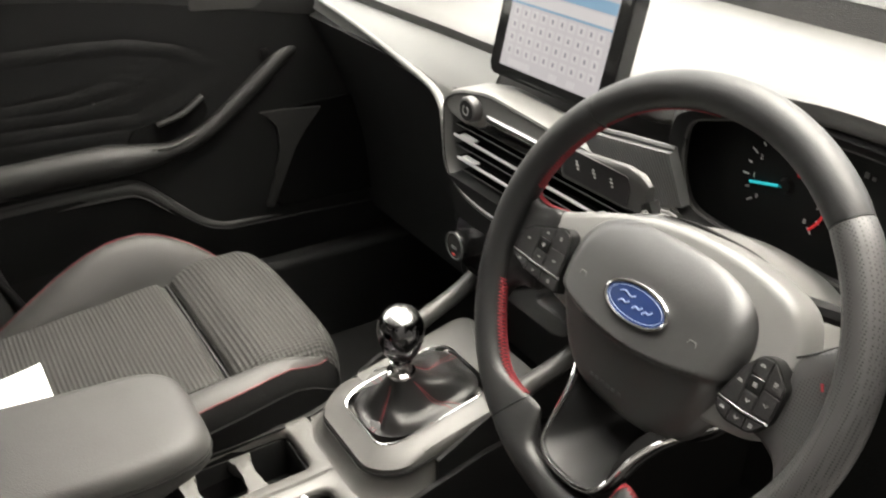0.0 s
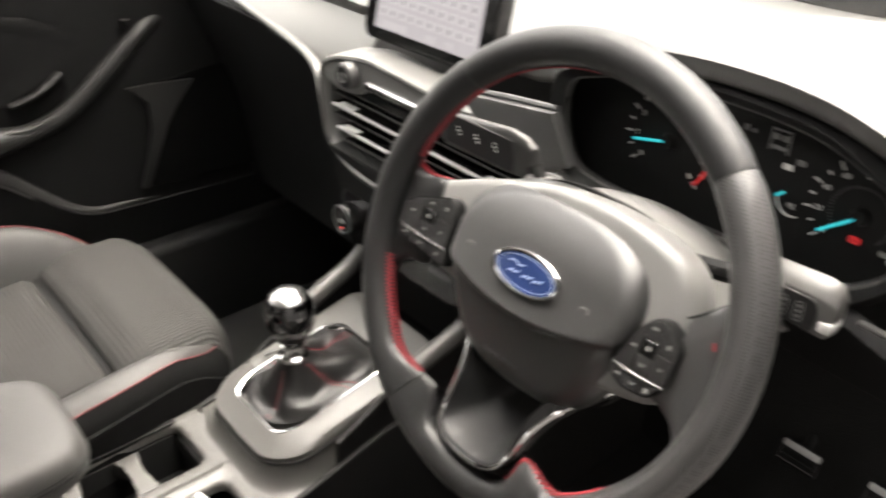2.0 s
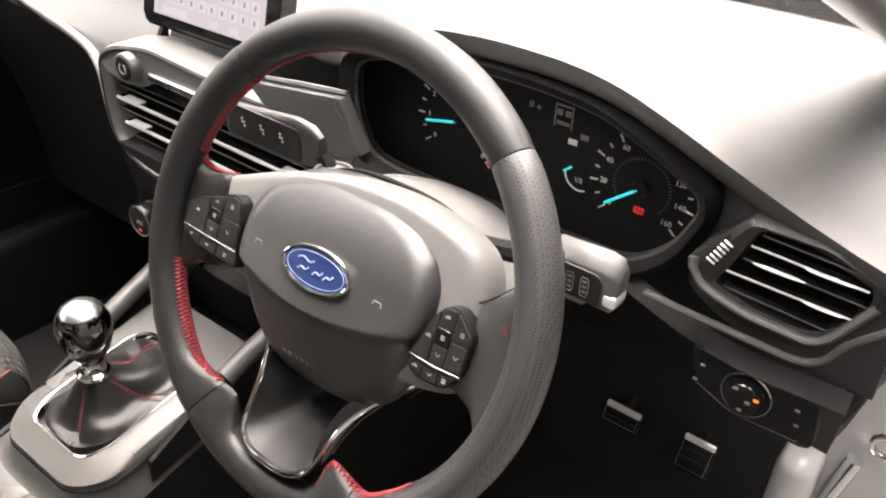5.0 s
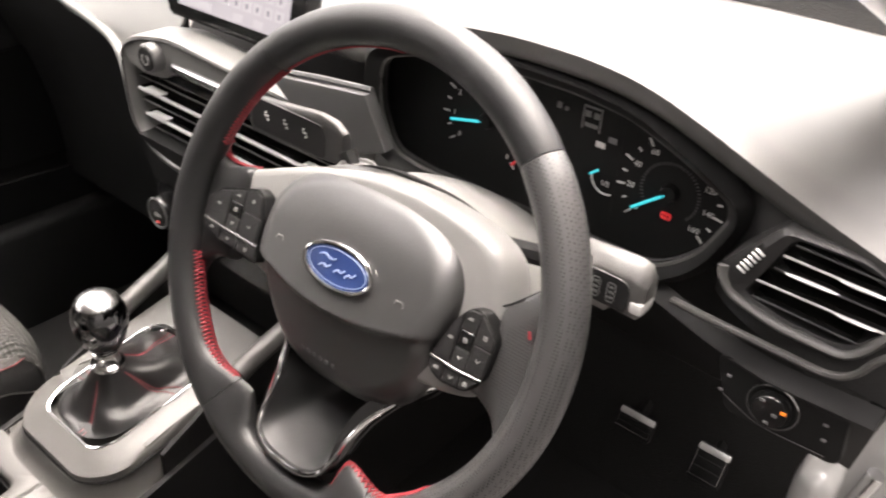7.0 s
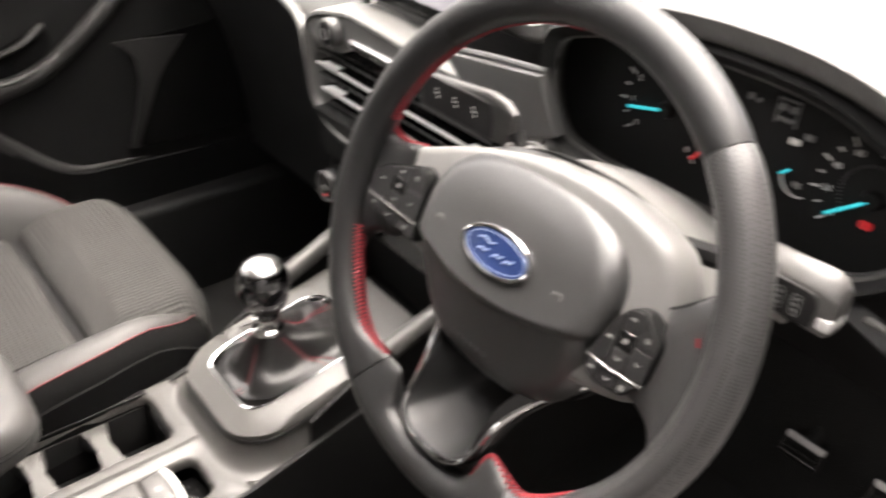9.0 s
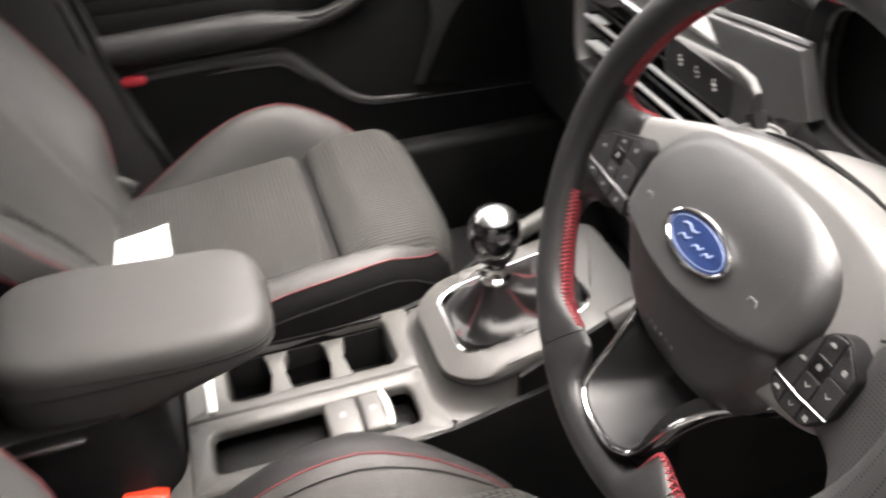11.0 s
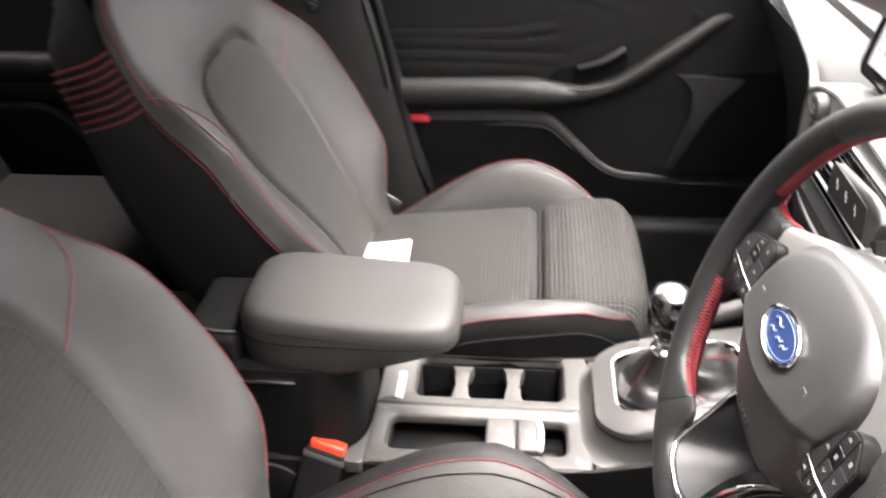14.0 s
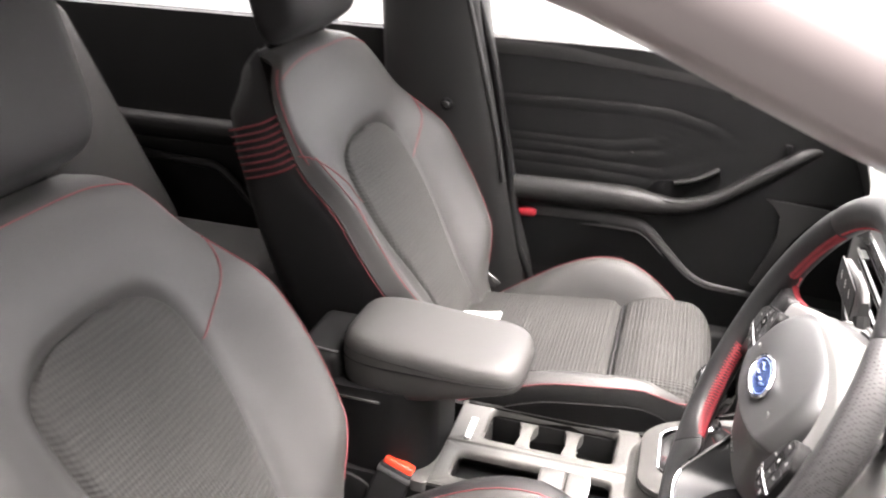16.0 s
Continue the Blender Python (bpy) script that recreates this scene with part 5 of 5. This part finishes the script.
part("plinth_base", loft([[(q[0] * k, q[1] * 1.02 - d, h + lift(q[1]) * g) for q in plinth_lo] for k, d, h, g in ((1.15, 0.024, 0.500, 0.0), (1.15, 0.024, 0.5325, 0.35), (1.10, 0.015, 0.5345, 0.4), (1.055, 0.007, 0.541, 0.5), (1.02, 0.002, 0.553, 0.75), (0.985, 0.0, 0.568, 1.0))]), CONSOLE, console, "flared foot of the gear surround")
ring_in = rounded([(-0.046, -0.070), (0.048, -0.070), (0.061, -0.045), (0.061, 0.074), (0.046, 0.092), (-0.046, 0.092), (-0.061, 0.074), (-0.060, -0.045)], 0.014)
part("plinth_top", loft([[(q[0] * s, q[1] * s2 + (0.01 if s2 != 1 else 0), 0.568 + lift(q[1]) + h) for q in plinth_lo] for s, s2, h in ((0.985, 1, 0.0), (0.98, 1, 0.010), (0.93, 0.96, 0.018))] + [[(q[0] * 1.05, q[1] * 1.05, 0.587 + lift(q[1])) for q in ring_in], [(q[0] * 1.05, q[1] * 1.05, 0.56 + lift(q[1])) for q in ring_in]], caps=False), CONSOLE, console, "satin grey gear lever surround")
part("plinth_gap", tube([(q[0] * 0.992, q[1] * 0.995, 0.5695 + lift(q[1])) for q in plinth_lo], 0.0022, 6, loop=True), DARK, console)
part("boot_ring", loft([[(q[0] * s, q[1] * s, 0.587 + lift(q[1]) + h) for q in ring_in] for s, h in ((1.050, 0.0), (1.044, 0.0020), (1.012, 0.0018), (0.995, -0.002), (0.990, -0.02))], caps=False), CHROME, console, "bright ring round the gear boot")
for side in (-1, 1):
    for y0, y1 in ((-0.03, 0.02), (0.025, 0.06), (0.065, 0.10)):
        part("blank_key", slab(rounded([(side * 0.082 - 0.009, y0), (side * 0.082 + 0.010, y0), (side * 0.081 + 0.009, y1), (side * 0.078 - 0.009, y1)], 0.002), 0, 0.0016, 0.0005, m=Matrix(((1, 0, 0, 0), (0, 1, 0, 0), (0, 0.20, 1, 0.5945), (0, 0, 0, 1)))), CONSOLE, console)

lever = thing("gear_lever", "polished chrome gear knob on a black leather boot", "gear lever")
KX, KY = 0.004, -0.012
def boot_point(a, t):
    """a: way round, t: 0 at the ring, 1 at the collar."""
    c, s = math.cos(a), math.sin(a)
    base = Vector((0.060 * math.copysign(abs(c) ** 0.5, c) * (1 - 0.16 * smooth(-0.4, -1.0, s)), 0.011 + 0.079 * math.copysign(abs(s) ** 0.6, s), 0))
    neck = Vector((KX + 0.015 * c, KY + 0.015 * s, 0))
    q = base.lerp(neck, t ** 1.15)
    # four leather panels that swell between the seams
    swell = abs(math.sin(2 * (a - radians(-80)))) ** 0.7
    q += Vector((c, s, 0)) * 0.010 * (swell - 0.5) * math.sin(math.pi * t ** 0.7)
    z = lerp(0.588 + lift(base.y), 0.650, t ** 2.5) + 0.007 * (swell - 0.25) * math.sin(math.pi * min(1, t * 1.1)) + 0.003 * math.sin(3 * a + 9 * t) * math.sin(math.pi * t)
    return (q.x, q.y, z)


part("boot", loft([[boot_point(2 * math.pi * k / 96, t / 20) for k in range(96)] for t in range(21)]), BOOT, lever, "black gathered leather boot with red seams")
for a in (radians(-80), radians(10), radians(100), radians(190)):
    for off in (-0.06, 0.06):
        part("boot_stitch", tube([Vector(boot_point(a + off * (1 - t / 24), t / 20)) + Vector((0, 0, 0.0010)) for t in range(0, 19)], 0.0006, 4), SEAM_RED, lever)
part("collar", turned([(0.013, 0.0), (0.0185, 0.002), (0.019, 0.007), (0.015, 0.010), (0.0135, 0.020), (0.015, 0.024), (0.012, 0.026)], 28, Matrix.Translation((KX, KY, 0.645))), CHROME, lever, "polished collar")
part("knob", turned([(0.012, 0.0), (0.017, 0.006), (0.0245, 0.018), (0.029, 0.033), (0.0305, 0.046), (0.029, 0.058), (0.024, 0.068), (0.015, 0.0745), (0.006, 0.0765), (0.0, 0.077)], 40, Matrix.Translation((KX, KY, 0.668))), DARK_CHROME, lever, "polished pear-shaped knob")
part("knob_panel", turned([(0.0, 0.0782), (0.008, 0.0776), (0.016, 0.0750), (0.0215, 0.0715), (0.024, 0.0685), (0.020, 0.068)], 32, Matrix.Translation((KX, KY, 0.668))), SATIN, lever)

# ---- armrest ----
armrest = thing("armrest", "grey leather centre armrest with stitched edge", "armrest")


def cushion_rings(x0, x1, y0, y1, z0, z1, e=0.30, nz=22, nn=72):
    """A fat pillow: superellipse plan, rounded top and bottom."""
    out = []
    cx, cy, cz, a, b, h = (x0 + x1) / 2, (y0 + y1) / 2, (z0 + z1) / 2, (x1 - x0) / 2, (y1 - y0) / 2, (z1 - z0) / 2
    for i in range(nz + 1):
        t = -math.pi / 2 + math.pi * i / nz
        s = max(abs(math.cos(t)) ** 0.27, 0.02)
        zz = cz + h * math.copysign(abs(math.sin(t)) ** 0.55, math.sin(t))
        out.append([(cx + a * s * math.copysign(abs(math.cos(k)) ** e, math.cos(k)), cy + b * s * math.copysign(abs(math.sin(k)) ** e, math.sin(k)), zz) for k in [2 * math.pi * j / nn for j in range(nn)]])
    return out


def lid_ring(k, z, n=96):
    """A rounded-rectangle outline of the lid, k times its full size, at height z."""
    return [(0.008 + 0.086 * k * math.copysign(abs(math.cos(a)) ** 0.46, math.cos(a)), -0.4155 + (0.1395 - 0.086 * (1 - k)) * math.copysign(abs(math.sin(a)) ** 0.46, math.sin(a)), z) for a in [2 * math.pi * j / n for j in range(n)]]


def lid_skin(k, z):
    """One ring of the lid: the nose dips, and the underside climbs to meet it."""
    out = []
    for x, y, h in lid_ring(k, z):
        h += max(0.0, 0.698 - h) * 0.75 * smooth(-0.47, -0.275, y)
        out.append((x, y, h - 1.3 * max(0.0, y + 0.335) ** 2 + 0.012 * smooth(-0.34, -0.54, y) * (0.7 < z)))
    return out


part("lid", loft([lid_skin(k, z) for k, z in ((0.10, 0.640), (0.70, 0.641), (0.88, 0.643), (0.955, 0.648), (0.985, 0.656), (1.002, 0.668), (1.010, 0.683), (1.008, 0.6975), (1.004, 0.7035), (0.994, 0.7090), (0.978, 0.7140), (0.955, 0.7182), (0.925, 0.7215), (0.885, 0.7242), (0.83, 0.7262), (0.72, 0.7280), (0.55, 0.7290), (0.30, 0.7296), (0.10, 0.7298))]), LID_SKIN, armrest, "padded leather lid")
for z, r, k in ((0.6985, 0.0011, 1.008), (0.7030, 0.0005, 1.005)):
    part("lid_seam", tube(lid_skin(k, z), r, 6, loop=True), DARK, armrest)
part("bin", slab(rounded([(-0.09, -0.60), (0.098, -0.60), (0.098, -0.445), (0.060, -0.404), (-0.09, -0.404)], 0.04, 8), 0.40, 0.660, 0.008, 3), DARK, armrest, "black storage bin under the lid")
part("hinge_block", box(-0.06, 0.085, -0.63, -0.552, 0.60, 0.700, 0.016, 4), DARK, armrest)
part("hinge_line", tube(spline([(0.045, -0.625, 0.7005), (0.065, -0.610, 0.7020), (0.074, -0.585, 0.7020), (0.074, -0.556, 0.7010)], 14), 0.0018, 6), RIBGREY, armrest)
part("bin_strip", box(0.094, 0.101, -0.58, -0.48, 0.640, 0.645, 0.001), SATIN, armrest)


# ---- seats ----
def seat(name, label, lean, inner, arch, tall=1.0, broad=0.0):
    """A sports seat centred on x = 0: cushion, bolsters, backrest and head restraint."""
    ob = thing(name, label, "car seat", "front seats")
    BACK = Matrix.Translation((0, -0.485, 0.58)) @ Matrix.Rotation(radians(lean), 4, "X")

    def swell(y, side):
        """Height of the bolster's crest."""
        z = float(np.interp(y, (-0.54, -0.45, -0.38, -0.32, -0.26, -0.20, -0.15, -0.10, -0.05, -0.01), (0.45, 0.50, 0.55, 0.59, 0.619, 0.629, 0.617, 0.588, 0.546, 0.495)))
        return lerp(0.578 - 0.10 * smooth(-0.25, -0.54, y) + 0.028 * smooth(-0.32, -0.06, y) - 0.045 * smooth(-0.13, -0.005, y) ** 1.5, z if arch > 0.5 else max(z, 0.54), arch) if side == inner else z

    edge_in = 0.128 if arch > 0.5 else 0.170

    def rear_pad(u, v):
        s, y = lerp(-edge_in if inner < 0 else -0.170, 0.170, u), lerp(-0.54, -0.174, v)
        edge = min(1, (1 - abs(2 * u - 1)) / 0.10, (1 - v) / 0.035)
        return (s, y, 0.560 - 0.10 * max(0, -0.2 - y) + 0.006 * math.cos(s * 8) - 0.014 * (1 - edge) ** 2)

    part("cushion_insert", sheet(rear_pad, 24, 26, -0.03 if arch > 0.5 else 0.03), CLOTH, ob, "ribbed grey cloth seat centre")

    proud = 0.0 if arch > 0.5 else 0.020

    def front_pad(u, v):
        s = lerp(-edge_in - 0.015, 0.185, u)
        w = 2 * u - 1
        if v < 0.6:
            y, z = lerp(-0.164, -0.035, v / 0.6), 0.566 + proud * smooth(0.0, 0.25, v)
        else:
            a = (v - 0.6) / 0.4 * math.radians(115)
            y, z = -0.035 + 0.045 * math.sin(a), 0.566 + proud - 0.055 * (1 - math.cos(a))
        edge = min(1, (1 - abs(w)) / 0.14, v / 0.05)
        y -= (0.05 if arch > 0.5 else 0.022) * abs(w) ** (3 if arch > 0.5 else 5) * smooth(0.2, 0.9, v)
        return (s, y, z - 0.014 * (1 - edge) ** 2 - 0.01 * abs(w) ** 4)

    part("cushion_front", sheet(front_pad, 26, 34, -0.03 if arch > 0.5 else 0.03), CLOTH_DOTS, ob, "ribbed grey cloth thigh support")
    part("cross_seam", tube([(s, -0.169, 0.548 if arch < 0.5 else 0.575) for s in (-0.17, 0, 0.17)], 0.0032, 6), VINYL, ob)
    part("cushion_base", box(-0.21, 0.21, -0.52, -0.045, 0.36, 0.50, 0.03, 3), VINYL, ob)
    for side in (-1, 1):
        rings = []
        for k in range(19):
            v = k / 18
            y = lerp(-0.53, -0.02, v)
            c = swell(y, side)
            pull = 0.03 * smooth(0.65, 1.0, v) + (0.035 * smooth(0.86, 1.0, v) ** 2 if arch < 0.5 else 0.0)
            low = min(0.545, c - 0.03)
            w0 = 0.042 * (1 - 0.35 * smooth(0.75, 1.0, v)) if side == inner and arch > 0.5 else 0.0
            prof = [(0.145 - w0, low - 0.05, 0), (0.163 - w0, low + 0.2 * w0, 0), (0.180 - 0.6 * w0, lerp(low, c, 0.55), 0), (0.206 - pull * 0.5, c - 0.002, 0), (0.236 - pull, c - 0.004, 0), (0.256 - pull, c - 0.028, 0), (0.260 - pull, c - 0.07, 0), (0.24 - pull, c - 0.12, 0), (0.18 - pull, c - 0.12, 0)]
            rings.append([(side * q.x, y, q.y) for q in spline(prof, 30, True)])
        part("cushion_bolster", loft(rings), LEATHER, ob, "grey leather side bolster")
        part("bolster_stitch", tube([Vector(r[14 if side == inner and arch < 0.5 else 10 if side == inner else 12]) + Vector((side * 0.0006, 0, 0.0010)) for r in rings], 0.0010, 5), SEAM_RED, ob)
        if side == inner and arch > 0.5:
            part("bolster_seam", tube([Vector(r[9]) + Vector((side * 0.0004, 0, 0.0008)) for r in rings], 0.0010, 5), DARK, ob)
        first = 10 if arch > 0.5 else 14
        if side == inner:
            part("bolster_edge", sheet(lambda u, v: Vector(rings[int(u * 18 + 0.5)][first + int(v * 7 + 0.5)]) + Vector((side * 0.0012 * v, 0, 0.0012 * (1 - v))), 19, 8, 0.0006), VINYL if arch > 0.5 else MATT, ob, "black vinyl edge of the bolster")
        part("seat_valance", sheet(lambda u, v: (side * (0.263 - 0.03 * smooth(0.65, 1.0, u) + 0.006 * math.sin(3 * v)), lerp(-0.55, -0.02, u), lerp(swell(lerp(-0.55, -0.02, u), side) - 0.030, 0.33, v)), 20, 8, 0.006), MATT, ob, "black vinyl side panel")
        part("seat_rail", box(side * 0.20 - 0.02, side * 0.20 + 0.02, -0.6, 0.05, 0.24, 0.33, 0.006), DARK, ob)

    # backrest, built upright and then leaned
    def half(h):
        """Half width of the backrest at height h."""
        return float(np.interp([h / tall + 0.012 * d for d in range(-2, 3)], (-0.10, -0.03, 0.02, 0.065, 0.11, 0.155, 0.245, 0.32, 0.384, 0.44, 0.494, 0.53, 0.555), (0.175, 0.185, 0.215, 0.248, 0.266, 0.272 + broad * 0.4, 0.270 + broad * 0.8, 0.256 + broad, 0.236 + broad, 0.217 + broad, 0.196 + broad, 0.170 + broad * 0.7, 0.125)).mean())

    def insert(u, v):
        h = lerp(-0.02, 0.395, v)
        w = 0.136 * (1 - 0.36 * smooth(0.68, 0.1, v))
        w *= (1 - max(0.0, (v - 0.76) / 0.24) ** 3.2) ** 0.42 if v < 1 else 0.0
        s = (2 * u - 1) * max(w, 0.004) * 1.05
        return (s, -0.006 - 0.016 * smooth(0.86, 1.0, abs(2 * u - 1)) + 0.010 * math.cos((2 * u - 1) * 1.4) + 0.006 * math.sin(v * 3), h)

    part("back_insert", sheet(insert, 60, 90, 0.02), CLOTH_BACK, ob, "ribbed grey cloth back panel", m=BACK)

    def face(u, v):
        h = lerp(-0.14, 0.565 * tall, v)
        s = (2 * u - 1)
        w = half(h)
        low = 1 - smooth(0.28, 0.46, h)
        d = 0.052 * smooth(0.48, 0.93, abs(s)) * low * smooth(-0.06, 0.08, h) - 0.028 * smooth(0.92, 1.0, abs(s)) ** 2 * (1 - 0.5 * smooth(0.36, 0.46, h))
        d += 0.020 * smooth(0.34, 0.46, h) * (1 - s * s) - 0.030 * smooth(0.525 * tall, 0.57 * tall, h) ** 2
        # hollow in which the insert lies
        kx = abs(s * w) / (0.139 * (1 - 0.36 * smooth(0.27, 0.03, h)))
        kh = max(0.0, (h - 0.295) / 0.106)
        d -= 0.014 * (1 - smooth(0.88, 1.08, (kx ** 3 + kh ** 3) ** (1 / 3)))
        return (s * w, d, h)

    part("back_face", sheet(face, 96, 100, 0.012), LEATHER, ob, "grey leather backrest with side bolsters", m=BACK)
    shell_rings = []
    for k in range(13):
        h = lerp(-0.14, 0.565 * tall, k / 12)
        w = half(h)
        t = lerp(0.21, 0.115, k / 12)
        e = face(1.0, (h + 0.14) / (0.565 * tall + 0.14))[1]
        side_line = [(w - 0.006, e - 0.007), (w + 0.002, e - 0.028), (w + 0.001, -t * 0.6), (w * 0.95, -t * 0.92), (w * 0.7, -t - 0.006), (w * 0.3, -t - 0.012)]
        front = [(w * 0.9, min(e, 0) - 0.022), (w * 0.5, -0.05)]
        ring = [(-front[1][0], front[1][1], 0), (-front[0][0], front[0][1], 0)] + [(-x, y, 0) for x, y in side_line] + [(x, y, 0) for x, y in side_line[::-1]] + [(front[0][0], front[0][1], 0), (front[1][0], front[1][1], 0)]
        shell_rings.append([Vector((q.x, q.y, h)) for q in spline(ring, 48, True)])
    for grow, rise in ((0.97, 0.006), (0.88, 0.014), (0.7, 0.018)):
        shell_rings.append([Vector((q.x * grow, (q.y + 0.075) * grow - 0.075, 0.565 * tall + rise)) for q in shell_rings[12]])
    for ring in shell_rings[12:]:
        for q in ring:
            q.z -= 0.4 * max(0.0, -q.y - 0.055)
    part("back_shell", loft(shell_rings), VINYL, ob, "black vinyl seat back", m=BACK)
    for side in (-1, 1):
        edge = [Vector(face(0.5 + side * 0.462, (h + 0.14) / (0.565 * tall + 0.14))) + Vector((side * 0.0006, 0.0006, 0)) for h in [lerp(0.0, 0.40, k / 30) for k in range(31)]]
        part("back_stitch", tube(edge, 0.0010, 5), SEAM_RED, ob, m=BACK)
        outer_edge = [(side * (half(h) + 0.0008), face(1.0, (h + 0.14) / (0.565 * tall + 0.14))[1] - 0.004, h) for h in [lerp(0.0, 0.40, k / 24) for k in range(25)]]
        part("back_stitch", tube(outer_edge, 0.0010, 5), SEAM_RED, ob, m=BACK)
        yoke = [Vector(face(0.5 + side * s / 2, (h + 0.14) / (0.565 * tall + 0.14))) + Vector((0, 0.0008, 0)) for s, h in [(q.x, q.y) for q in spline([(0.50, 0.285, 0), (0.62, 0.310, 0), (0.80, 0.350, 0), (0.985, 0.415, 0)], 16)]]
        if side == inner or arch < 0.5:
            part("back_stitch", tube(yoke, 0.0011, 5), SEAM_RED, ob, m=BACK)
        shoulder = [Vector(face(0.5 + side * 0.485, (h + 0.14) / (0.565 * tall + 0.14))) + Vector((side * 0.0006, 0.0008, 0)) for h in [lerp(0.395, 0.53 * tall, k / 16) for k in range(17)]]
        part("back_stitch", tube(shoulder, 0.0012, 5), SEAM_RED, ob, m=BACK)
        for k in range(8):
            h = 0.405 + 0.0118 * k
            w = half(h) + 0.001
            e = face(1.0, (h + 0.14) / (0.565 * tall + 0.14))[1]
            part("shoulder_stripe", tube(spline([(side * (w - 0.004), e, h), (side * (w + 0.004), e - 0.03, h + 0.001), (side * (w + 0.004), -0.08, h + 0.009), (side * (w - 0.004), -0.112, h + 0.016)], 12), 0.0022, 6), SEAM_RED, ob, "red stitched shoulder rib", m=BACK)
        if side == -inner and arch < 0.5:
            continue
        part("hinge_cover", slab(ell(0.05, 0.06, 24), -0.012, 0.012, 0.004, m=Matrix.Translation((side * 0.262, -0.50, 0.50)) @ Matrix.Rotation(radians(90), 4, "Y")), DARK, ob)
    part("top_stitch", tube([Vector(face(0.03 + 0.94 * k / 30, 0.955 - 0.03 * abs(k / 15 - 1) ** 5)) + Vector((0, 0.001, 0)) for k in range(31)], 0.0011, 5), SEAM_RED, ob, m=BACK)
    for side in (-1, 1):
        part("headrest_post", tube([(side * 0.06, -0.05, 0.54 * tall), (side * 0.06, -0.01, 0.65 * tall)], 0.006, 10), SATIN, ob, m=BACK)
        part("post_guide", turned([(0.014, 0.0), (0.016, 0.006), (0.012, 0.014), (0.008, 0.016)], 20, BACK @ pose(side * 0.06, -0.05, 0.57 * tall)), DARK, ob)
    part("headrest", loft([[(x, y + 0.34 * (z - 0.56 * tall), z) for x, y, z in ring] for ring in cushion_rings(-0.147, 0.147, -0.06, 0.070, 0.568 * tall, 0.80 * tall, 0.55)]), VINYL, ob, "dark padded head restraint", m=BACK)
    return ob


pseat = seat("car_seat", "grey leather and ribbed cloth passenger seat with red stitching", 31, 1, 0.25, 1.045, 0.024)
pseat.matrix_world = Matrix.Translation((-0.37, 0, 0))
dseat = seat("car_seat", "grey leather and ribbed cloth driver's seat with red stitching", 34, -1, 1.0, 0.99, 0.020)
dseat.matrix_world = Matrix.Translation((0.372, -0.035, -0.03))

buckle = thing("seat_buckle", "black seat belt buckle with orange-red button", "buckle")
QM = Matrix.Translation((0.100, -0.448, 0.535)) @ Matrix.Rotation(radians(-6), 4, "Z") @ Matrix.Rotation(radians(-16), 4, "X") @ Matrix.Rotation(radians(-20), 4, "Y")
part("body", box(-0.014, 0.014, -0.028, 0.028, -0.09, 0.0, 0.005, 3, QM), DARK, buckle)
part("collar", box(-0.0145, 0.0145, -0.0285, 0.0285, -0.016, -0.004, 0.003, 2, QM), RIBGREY, buckle)
part("button", box(-0.011, 0.011, -0.024, 0.024, -0.004, 0.010, 0.004, 3, QM), RED, buckle, "orange-red release button")
pb = thing("seat_buckle", "bright seat belt tongue beside the passenger seat", "buckle")
part("tongue", box(-0.004, 0.004, -0.022, 0.022, -0.012, 0.012, 0.003, 2, Matrix.Translation((-0.566, -0.464, 0.546)) @ Matrix.Rotation(radians(-35), 4, "X")), SATIN, pb, "bright metal tongue")
part("holder", tube([(-0.575, -0.485, 0.44), (-0.572, -0.478, 0.50), (-0.568, -0.468, 0.538)], 0.012, 10, flat=0.6), DARK, pb)

sheetp = thing("paper_sheet", "folded white paper lying on the passenger seat", "paper")
part("leaf", sheet(lambda u, v: (lerp(-0.380, -0.215, u), lerp(-0.575, -0.397, v) + 0.004 * u, 0.574 - 0.1 * (-0.2 - lerp(-0.575, -0.397, v)) + 0.019 * (1 - u) * v + 0.003 * math.sin(5 * v)), 10, 8, 0.002), PAPER, sheetp)

# back seat
bench = thing("back_seat", "rear bench seat in dark cloth, with shade put into its colour", "back seat")
part("cushion", box(-0.64, 0.64, -1.36, -0.93, 0.40, 0.565, 0.05, 4), SHADED_CLOTH, bench)
part("backrest", box(-0.64, 0.64, -0.08, 0.08, 0.0, 0.62, 0.05, 4, Matrix.Translation((0, -1.325, 0.50)) @ Matrix.Rotation(radians(28), 4, "X")), SHADED_CLOTH, bench)
